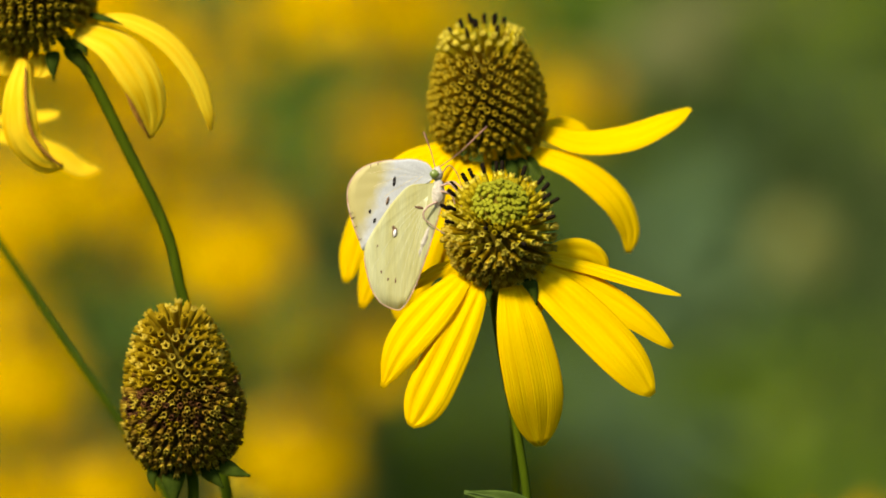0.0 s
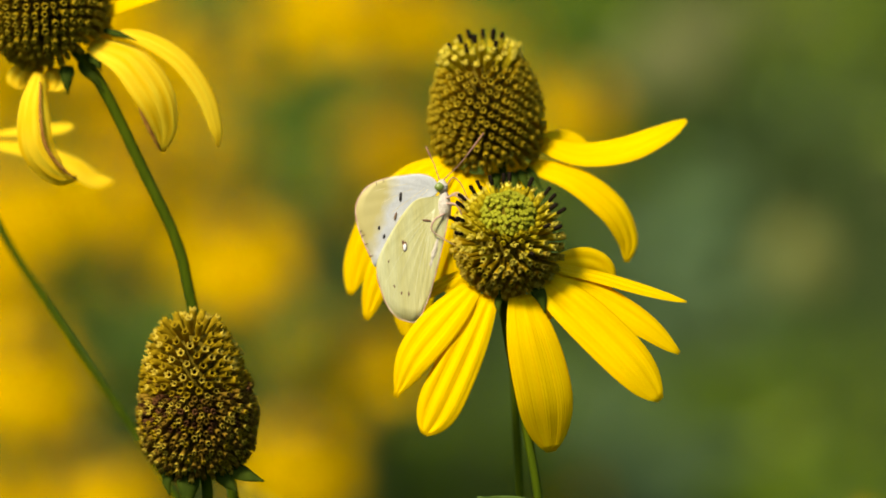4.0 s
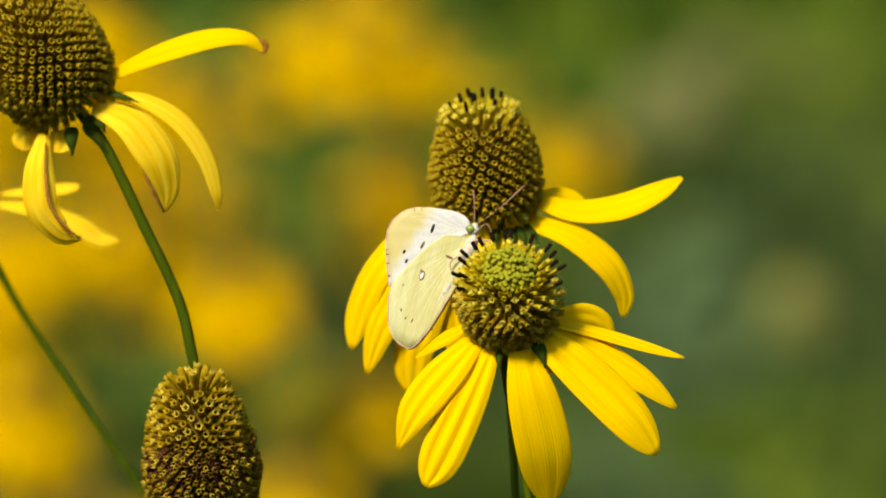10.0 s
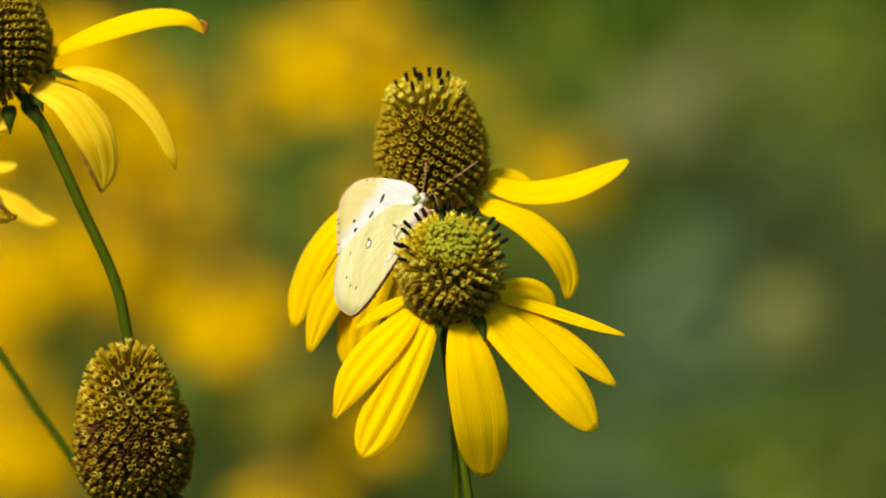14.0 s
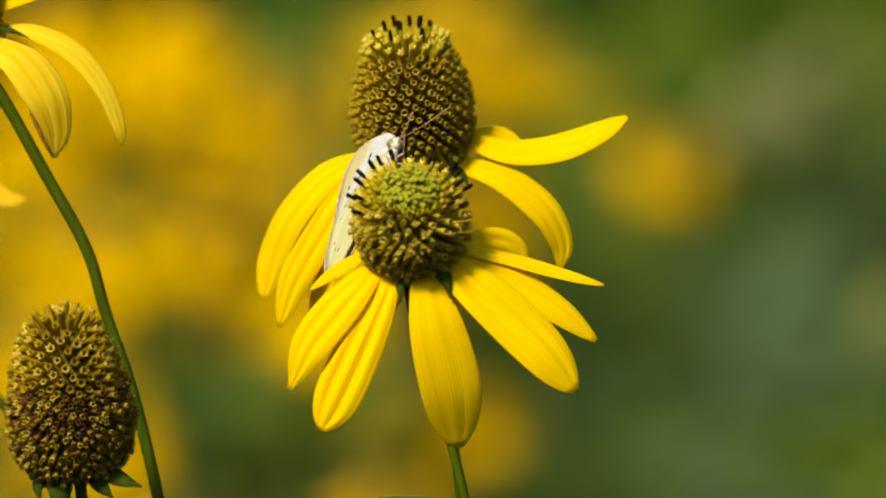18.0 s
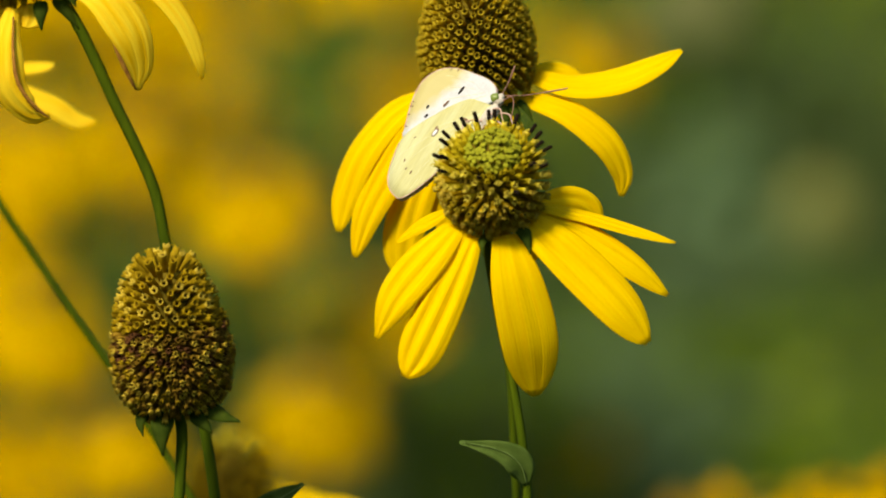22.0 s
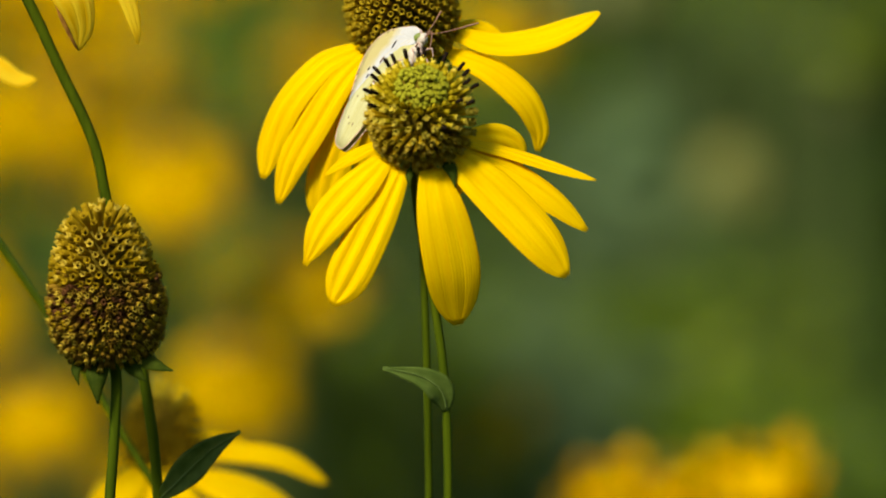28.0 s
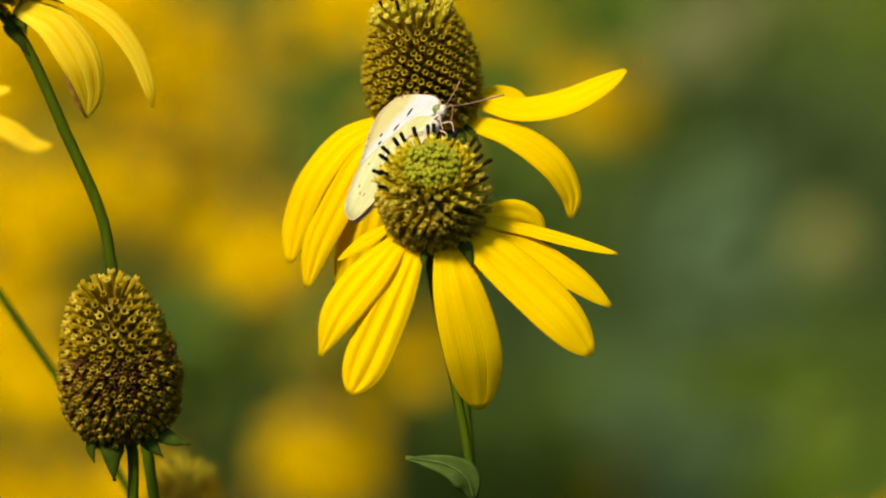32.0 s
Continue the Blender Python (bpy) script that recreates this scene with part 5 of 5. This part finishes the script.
REAR_SWAY = [
    (0, 0.00794, 1.22710, 0.76),
    (0.5, 0.00800, 1.22763, 0.26),
    (1, 0.00762, 1.22742, 0.20),
    (1.5, 0.00766, 1.22685, 0.59),
    (2, 0.00742, 1.22653, 0.09),
    (2.5, 0.00664, 1.22720, -0.04),
    (3, 0.00626, 1.22685, 0.43),
    (3.5, 0.00639, 1.22718, 0.42),
    (4, 0.00751, 1.22716, 0.10),
    (4.5, 0.00797, 1.22751, 0.21),
    (6.5, 0.00941, 1.22702, 0.16),
    (7, 0.00923, 1.22763, 0.16),
    (7.5, 0.00886, 1.22780, 0.23),
    (8, 0.00814, 1.22773, 0.01),
    (8.5, 0.00772, 1.22791, 0.13),
    (9, 0.00753, 1.22738, 0.01),
    (9.5, 0.00810, 1.22675, -0.02),
    (10, 0.00784, 1.22647, 0.19),
    (10.5, 0.00738, 1.22664, 0.40),
    (11, 0.00662, 1.22673, 0.38),
    (11.5, 0.00507, 1.22744, 0.70),
    (12, 0.00341, 1.22947, 0.38),
    (12.5, 0.00212, 1.23118, 0.40),
    (13, 0.00073, 1.23143, -0.06),
    (13.5, -0.00019, 1.23108, 0.96),
    (14, -0.00062, 1.23157, 1.03),
    (14.5, -0.00330, 1.23193, 0.77),
    (16.5, -0.00339, 1.23386, -0.68),
    (17, -0.00463, 1.22961, -0.21),
    (17.2, -0.00507, 1.23205, 1.77),
    (17.5, -0.00360, 1.23735, 1.86),
    (17.7, -0.01425, 1.2373, 2.78),
    (18, -0.02081, 1.23676, 0.88),
    (18.2, -0.01394, 1.2332, 2.45),
    (18.5, -0.00334, 1.22171, -2.02),
    (18.7, 0.00342, 1.21984, 0.22),
    (19, 0.00925, 1.22135, 1.02),
    (19.5, -0.00508, 1.23101, -0.53),
    (20, 0.00024, 1.22592, -0.91),
    (20.5, 0.00049, 1.22735, -0.46),
    (21, 0.00165, 1.22844, -2.11),
    (21.5, 0.00187, 1.23040, -0.60),
    (22, 0.00244, 1.23010, -0.31),
    (22.5, 0.00798, 1.22913, -0.17),
    (23, 0.01295, 1.22716, 0.48),
    (23.5, 0.00968, 1.23035, -0.85),
    (24, 0.00604, 1.23371, 0.29),
    (24.5, 0.00345, 1.23274, 0.13),
    (26.5, 0.01711, 1.23037, 2.41),
    (27, 0.01271, 1.22950, 2.73),
    (27.5, 0.00593, 1.23085, 1.50),
    (28, 0.00448, 1.23310, 1.23),
    (28.5, 0.00334, 1.23545, 1.81),
    (29, 0.00292, 1.23378, 0.20),
    (29.5, 0.00061, 1.22990, -0.20),
    (30, 0.00009, 1.23029, -0.70),
    (30.5, 0.00322, 1.22853, -2.16),
    (31, 0.00440, 1.22887, -0.35),
    (31.5, -0.00132, 1.23244, -0.26),
    (32, -0.00876, 1.23163, -2.25),
]
SEED_SWAY = [
    (0, -0.04471, 1.17636, 0.00),
    (0.5, -0.04356, 1.17666, 0.00),
    (1, -0.04434, 1.17676, 0.00),
    (1.5, -0.04363, 1.17623, 0.00),
    (2, -0.04323, 1.17614, 0.00),
    (2.5, -0.04368, 1.17714, 0.00),
    (3, -0.04413, 1.17633, 0.00),
    (3.5, -0.04382, 1.17616, 0.00),
    (4, -0.04352, 1.17673, 0.00),
    (4.5, -0.04268, 1.17654, 0.00),
    (6.5, -0.04185, 1.17591, 0.00),
    (7, -0.04199, 1.17628, 0.00),
    (7.5, -0.04245, 1.17660, 0.00),
    (8, -0.04275, 1.17661, 0.00),
    (8.5, -0.04299, 1.17683, 0.00),
    (9, -0.04339, 1.17643, 0.00),
    (9.5, -0.04333, 1.17609, 0.00),
    (10, -0.04325, 1.17575, 0.00),
    (10.5, -0.04359, 1.17562, 0.00),
    (11, -0.04484, 1.17625, 0.00),
    (11.5, -0.04601, 1.17680, 0.00),
    (12, -0.04788, 1.17879, 0.00),
    (12.5, -0.04969, 1.18111, 0.00),
    (13, -0.05136, 1.18128, 0.00),
    (13.5, -0.05275, 1.18090, -0.00),
    (14, -0.05384, 1.18158, 0.00),
    (14.5, -0.05640, 1.18153, 0.00),
    (16.5, -0.05949, 1.18384, 1.30),
    (17, -0.06073, 1.18078, 1.09),
    (17.2, -0.05905, 1.18291, 1.56),
    (17.5, -0.05901, 1.18884, -0.46),
    (17.7, -0.06696, 1.18857, -1),
    (18, -0.07605, 1.18859, -0.28),
    (18.2, -0.06815, 1.184, 0.02),
    (18.5, -0.05852, 1.16946, 0.49),
    (18.7, -0.04847, 1.16552, 0.62),
    (19, -0.04480, 1.16810, 0.82),
    (19.5, -0.05741, 1.18000, 0.19),
    (20, -0.05159, 1.17473, 0.05),
    (20.5, -0.05063, 1.17613, -1.27),
    (21, -0.05008, 1.17714, -0.82),
    (21.5, -0.04986, 1.17896, -0.19),
    (22, -0.05004, 1.17955, -0.12),
    (22.5, -0.04534, 1.17768, 0.06),
    (23, -0.04090, 1.17502, 0.42),
    (23.5, -0.04432, 1.17974, -0.12),
    (24, -0.04762, 1.18357, -0.10),
    (24.5, -0.05141, 1.18147, -0.12),
    (26.5, -0.03977, 1.17883, 2.66),
    (27, -0.04230, 1.17780, 1.06),
    (27.5, -0.04829, 1.17922, -0.42),
    (28, -0.04811, 1.18165, -0.12),
    (28.5, -0.04949, 1.18498, -0.30),
    (29, -0.04902, 1.18369, 1.54),
    (29.5, -0.05089, 1.17904, 1.75),
    (30, -0.05196, 1.17924, 0.59),
    (30.5, -0.04941, 1.17793, 0.13),
    (31, -0.04767, 1.17658, -0.66),
    (31.5, -0.05321, 1.18179, -1.19),
    (32, -0.06039, 1.18123, -2.03),
]
LEFT_SWAY = [
    (0, -0.07291, 1.24602, -1.43),
    (0.5, -0.07191, 1.24641, -0.84),
    (1, -0.07237, 1.24599, -1.31),
    (1.5, -0.07187, 1.24548, -1.15),
    (2, -0.07164, 1.24506, -1.42),
    (2.5, -0.07230, 1.24598, -1.35),
    (3, -0.07253, 1.24536, -1.02),
    (3.5, -0.07231, 1.24582, -0.55),
    (4, -0.07205, 1.24615, -0.98),
    (4.5, -0.07044, 1.24652, 0.81),
    (6.5, -0.07039, 1.24570, -0.75),
    (7, -0.07069, 1.24615, -1.10),
    (7.5, -0.07082, 1.24641, -0.73),
    (8, -0.07149, 1.24636, -1.19),
    (8.5, -0.07191, 1.24641, -0.87),
    (9, -0.07228, 1.24573, -0.78),
    (9.5, -0.07203, 1.24556, -0.55),
    (10, -0.07209, 1.24483, -0.85),
    (10.5, -0.07234, 1.24486, -0.78),
    (11, -0.07347, 1.24533, -0.96),
    (11.5, -0.07459, 1.24626, -0.63),
    (12, -0.07651, 1.24806, 0.00),
    (12.5, -0.07806, 1.25010, 0.00),
    (13, -0.07944, 1.24995, 0.00),
    (13.5, -0.08070, 1.24939, 0.00),
    (14, -0.08150, 1.25023, 0.00),
    (14.5, -0.08396, 1.24986, 0.00),
    (16.5, -0.08514, 1.25171, 0.00),
    (17, -0.08588, 1.24791, 0.00),
    (17.2, -0.08561, 1.24977, -1.3),
    (17.5, -0.08582, 1.25440, -1.71),
    (17.7, -0.09394, 1.2556, 0.26),
    (18, -0.10128, 1.25448, 0.06),
    (18.2, -0.09517, 1.25234, 2.25),
    (18.5, -0.08615, 1.23803, -1.24),
    (18.7, -0.07894, 1.23554, -0.54),
    (19, -0.07360, 1.23844, 0.02),
    (19.5, -0.08405, 1.24858, 0.66),
    (20, -0.07900, 1.24287, -0.75),
    (20.5, -0.07892, 1.24454, -0.27),
    (21, -0.07814, 1.24594, -0.06),
    (21.5, -0.07816, 1.24754, -0.64),
    (22, -0.07807, 1.24823, -0.39),
    (22.5, -0.07329, 1.24689, -0.89),
    (23, -0.06949, 1.24476, -0.60),
    (23.5, -0.07271, 1.24834, 0.00),
    (24, -0.07634, 1.25192, 0.00),
    (24.5, -0.07998, 1.25060, 0.00),
    (26.5, -0.06469, 1.25023, 2.41),
    (27, -0.06988, 1.24771, -0.44),
    (27.5, -0.07599, 1.24814, -2.32),
    (28, -0.07504, 1.25031, -0.37),
    (29, -0.07809, 1.25350, 0.00),
    (29.5, -0.07980, 1.24929, 0.00),
    (30, -0.08049, 1.24917, 1.15),
    (30.5, -0.07740, 1.24744, 0.44),
    (31, -0.07646, 1.24554, -0.61),
    (31.5, -0.08198, 1.24983, -0.54),
    (32, -0.08780, 1.24991, 0.66),
]
FAR_SWAY = [
    (0, -0.06225, 1.21465, 0.00),
    (0.5, -0.06165, 1.21500, 0.00),
    (1, -0.06168, 1.21473, 0.00),
    (1.5, -0.06124, 1.21419, 0.00),
    (2, -0.06080, 1.21381, 0.00),
    (2.5, -0.06145, 1.21481, 0.00),
    (3, -0.06194, 1.21407, 0.00),
    (3.5, -0.06195, 1.21447, 0.00),
    (4, -0.06147, 1.21487, 0.00),
    (4.5, -0.06090, 1.21502, 0.00),
    (6.5, -0.05987, 1.21436, 0.00),
    (7, -0.06003, 1.21483, 0.00),
    (7.5, -0.06035, 1.21508, 0.00),
    (8, -0.06084, 1.21501, 0.00),
    (8.5, -0.06127, 1.21515, 0.00),
    (9, -0.06155, 1.21447, 0.00),
    (9.5, -0.06130, 1.21426, 0.00),
    (10, -0.06122, 1.21357, 0.00),
    (10.5, -0.06158, 1.21357, 0.00),
    (11, -0.06276, 1.21407, 0.00),
    (11.5, -0.06415, 1.21495, 0.00),
    (12, -0.06614, 1.21674, 0.00),
    (12.5, -0.06775, 1.21886, 0.00),
    (13, -0.06918, 1.21871, 0.00),
    (13.5, -0.07050, 1.21813, 0.00),
    (14, -0.07133, 1.21900, 0.00),
    (14.5, -0.07389, 1.21862, 0.00),
    (16.5, -0.07478, 1.21990, 0.00),
    (17, -0.07515, 1.21770, 0.00),
    (17.2, -0.07479, 1.21793, 0),
    (17.5, -0.07433, 1.22186, 0.00),
    (17.7, -0.08248, 1.22348, 0),
    (18, -0.08850, 1.22137, 0.00),
    (18.2, -0.08539, 1.21738, 0),
    (18.5, -0.07653, 1.20799, 0.00),
    (18.7, -0.06899, 1.20524, 0),
    (19, -0.06431, 1.20702, 0.00),
    (19.5, -0.07290, 1.21729, 0.00),
    (20, -0.06771, 1.21234, 0.00),
    (20.5, -0.06781, 1.21373, 0.00),
    (21, -0.06698, 1.21529, 0.00),
    (21.5, -0.06815, 1.21709, 0.00),
    (22, -0.06666, 1.21671, 0.00),
    (22.5, -0.06354, 1.21581, 0.00),
    (23, -0.05953, 1.21295, 0.00),
    (23.5, -0.06151, 1.21638, 0.00),
    (24, -0.06518, 1.21955, 0.00),
    (24.5, -0.06906, 1.21918, 0.00),
    (26.5, -0.05721, 1.21684, 0.00),
    (27, -0.06136, 1.21762, 0.00),
    (27.5, -0.06538, 1.21828, 0.00),
    (28, -0.06389, 1.21897, 0.00),
    (28.5, -0.06618, 1.22386, 0.00),
    (29, -0.06686, 1.22217, 0.00),
    (29.5, -0.06942, 1.21778, 0.00),
    (30, -0.07007, 1.21771, 0.00),
    (30.5, -0.06659, 1.21552, 0.00),
    (31, -0.06617, 1.21478, 0.00),
    (31.5, -0.07043, 1.21761, 0.00),
    (32, -0.07605, 1.21867, 0.00),
]
BUTTERFLY_WAY = [  # seconds, head x, y, z, lean, turn
    (0, -0.00117, 0.0000, 1.21283, 18.2, 0.0),
    (0.5, -0.00202, 0.0001, 1.21329, 17.7, 0.0),
    (1, -0.00066, 0.0002, 1.21257, 17.1, 0.0),
    (1.5, -0.00018, 0.0002, 1.21235, 16.6, 0.0),
    (2, -0.00045, 0.0003, 1.21183, 16.1, 0.0),
    (2.5, -0.00117, 0.0004, 1.21274, 15.6, 0.0),
    (3, -0.00176, 0.0005, 1.21172, 15.1, 0.0),
    (3.5, -0.00099, 0.0005, 1.21221, 14.5, 0.0),
    (4, -0.00082, 0.0006, 1.21285, 14.0, 0.0),
    (4.5, -0.00035, 0.0007, 1.21245, 15.1, 0.0),
    (6.5, 0.00240, 0.0010, 1.21220, 21.5, 0.0),
    (7, 0.00420, 0.0016, 1.21330, 25.6, 2.4),
    (7.5, 0.00480, 0.0022, 1.21466, 26.9, 4.8),
    (8, 0.00418, 0.0028, 1.21466, 28.3, 7.2),
    (8.5, 0.00483, 0.0034, 1.21515, 29.6, 9.6),
    (9, 0.00487, 0.0040, 1.21519, 31.0, 12.0),
    (9.5, 0.00494, 0.0045, 1.21494, 30.8, 13.9),
    (10, 0.00516, 0.0050, 1.21454, 30.7, 15.8),
    (10.5, 0.00482, 0.0055, 1.21448, 30.6, 17.6),
    (11, 0.00355, 0.0060, 1.21551, 30.4, 19.5),
    (11.5, 0.00269, 0.0065, 1.21690, 30.3, 21.4),
    (12, 0.00082, 0.0070, 1.21961, 30.1, 23.2),
    (12.5, -0.00117, 0.0075, 1.22125, 30.0, 25.1),
    (13, -0.00253, 0.0080, 1.22120, 29.8, 27.0),
    (13.5, -0.00184, 0.0085, 1.22102, 31.3, 28.0),
    (14, -0.00283, 0.0090, 1.22145, 32.7, 29.0),
    (14.5, -0.00561, 0.0095, 1.22099, 34.1, 30.0),
    (16.5, -0.00545, 0.0115, 1.22440, 39.4, 34.0),
    (17, -0.00604, 0.0120, 1.22016, 41.0, 35.0),
    (17.2, -0.00417, 0.0120, 1.22482, 37.8, 42.0),
    (17.5, -0.00209, 0.0120, 1.23036, 31.5, 55.0),
    (17.7, -0.01350, 0.0120, 1.22982, 26.3, 68.0),
    (18, -0.02340, 0.0121, 1.22899, 25.7, 66.0),
    (18.2, -0.01165, 0.0121, 1.22609, 28.9, 63.0),
    (18.5, -0.00172, 0.0121, 1.21022, 35.0, 53.0),
    (18.7, 0.00572, 0.0121, 1.20666, 37.6, 46.0),
    (19, 0.01207, 0.0121, 1.21073, 38.3, 43.0),
    (19.5, -0.00543, 0.0122, 1.22154, 39.5, 34.5),
    (20, 0.00072, 0.0122, 1.21550, 39.6, 26.0),
    (20.5, 0.00200, 0.0122, 1.21669, 42.3, 17.0),
    (21, 0.00359, 0.0123, 1.21716, 45.0, 8.0),
    (21.5, 0.00477, 0.0123, 1.21843, 46.0, 24.0),
    (22, 0.00581, 0.0123, 1.21933, 47.0, 35.0),
    (22.5, 0.01261, 0.0124, 1.21848, 49.0, 39.0),
    (23, 0.01901, 0.0124, 1.21669, 51.0, 38.0),
    (23.5, 0.01407, 0.0124, 1.22112, 50.2, 42.0),
    (24, 0.01022, 0.0125, 1.22485, 49.4, 46.0),
    (24.5, 0.00717, 0.0125, 1.22272, 47.4, 51.6),
    (26.5, 0.02334, 0.0126, 1.22102, 35.3, 74.0),
    (27, 0.01792, 0.0127, 1.21917, 39.0, 62.0),
    (27.5, 0.01191, 0.0127, 1.22085, 37.6, 62.0),
    (28, 0.00764, 0.0127, 1.22502, 36.2, 62.0),
    (28.5, 0.00805, 0.0128, 1.22625, 36.8, 58.0),
    (29, 0.00557, 0.0128, 1.22631, 37.4, 54.0),
    (29.5, 0.00391, 0.0128, 1.22169, 36.0, 53.0),
    (30, 0.00210, 0.0129, 1.22223, 34.6, 52.0),
    (30.5, 0.00448, 0.0129, 1.22076, 37.7, 53.0),
    (31, 0.00913, 0.0129, 1.21931, 40.8, 54.0),
    (31.5, 0.00325, 0.0130, 1.22491, 40.1, 54.5),
    (32, -0.00549, 0.0130, 1.22342, 39.4, 55.0),
]


def sway(thing, rows, depth, dx=0.0, dz=0.0):
    """Rows of seconds, head x, head z and lean to the right; the plant turns about its head."""
    walk(thing, [(t, Matrix.Translation((x + dx, depth, z + dz)) @ pose(0, 0, 0, 0, a, 0) @ Matrix.Translation((0, 0, -HEAD_Z))) for t, x, z, a in glide(rows)])


def swing(thing, pivot, rows):
    """A stalk bends away from its flower in a gust: seconds and degrees about the flower's base."""
    stalk = next(c for c in thing.children if c.name.split(".")[0] == "stem")
    p = Matrix.Translation(pivot)
    walk(stalk, [(t, p @ pose(0, 0, 0, 0, a, 0) @ p.inverted()) for t, a in glide(rows)])


def lift(petal_part, pivot, rows):
    """The wind lifts one petal about its root: seconds and degrees."""
    p = Matrix.Translation(pivot)
    walk(petal_part, [(t, p @ pose(0, 0, 0, 0, a, 0) @ p.inverted()) for t, a in glide(rows)])


def motions():
    loose = [c for c in left.children if c.name.split(".")[0] == "petal"][1]
    lift(loose, (0.0115, 0, HEAD_Z - 0.0055), [(0, 0), (12, 0), (13, -2), (14, -8), (14.5, -6), (16.5, 0), (17, -1), (18, -2), (19, -3), (20, -2), (21, -1), (22, -2), (23, 0), (23.5, -9), (24, -20), (24.5, -16), (26.5, -2), (27, -6), (28, 0), (30, 0), (31, -3), (32, -2)])
    feeler = next(c for c in next(c for c in visitor.children if c.name.startswith("head")).children if c.name.startswith("antenna"))
    lift(feeler, (4 * UNIT / 1.04, 2 * UNIT / 1.04, 10 * UNIT / 1.04), [(0, 0), (16, 0), (17.4, 9), (20.4, 8), (23.3, 2), (26.5, 20), (29, 17), (32, 13)])
    swing(front, (0, 0, HEAD_Z - 0.0066), [(0, 0), (16.5, 0), (17, 0), (17.5, -2.0), (18, -4.5), (18.5, -1.5), (19, 0), (19.5, 0), (32, 0)])
    swing(rear, (0.0024, 0, HEAD_Z - 0.0092), [(0, 0), (16.5, 0), (17, 0), (17.5, -1.0), (18, -3.0), (18.5, -1.0), (19, 0), (19.5, 0), (32, 0)])
    swing(left, (0.0058, 0, HEAD_Z - 0.0084), [(0, 0), (16.5, 0), (17, 0), (17.5, -2.0), (18, -4.5), (18.5, 0), (19, 1.0), (20, 0), (20.5, 0), (32, 0)])
    sway(front, FRONT_SWAY, 0.0)
    sway(rear, REAR_SWAY, 0.035)
    sway(seed, SEED_SWAY, 0.006, -0.0001)
    sway(left, LEFT_SWAY, 0.032)
    sway(rim, FAR_SWAY, 0.08)
    sway(low, SEED_SWAY, 0.15, 0.0057, -0.0315)
    axis = Vector((-0.3123, 0, -0.95))
    walk(visitor, [(t, Matrix.Translation((x, y, z)) @ pose(0, 0, 0, 0, lean - 18.2, 0) @ Matrix.Rotation(radians(turn), 4, axis)) for t, x, y, z, lean, turn in glide(BUTTERFLY_WAY)])


motions()
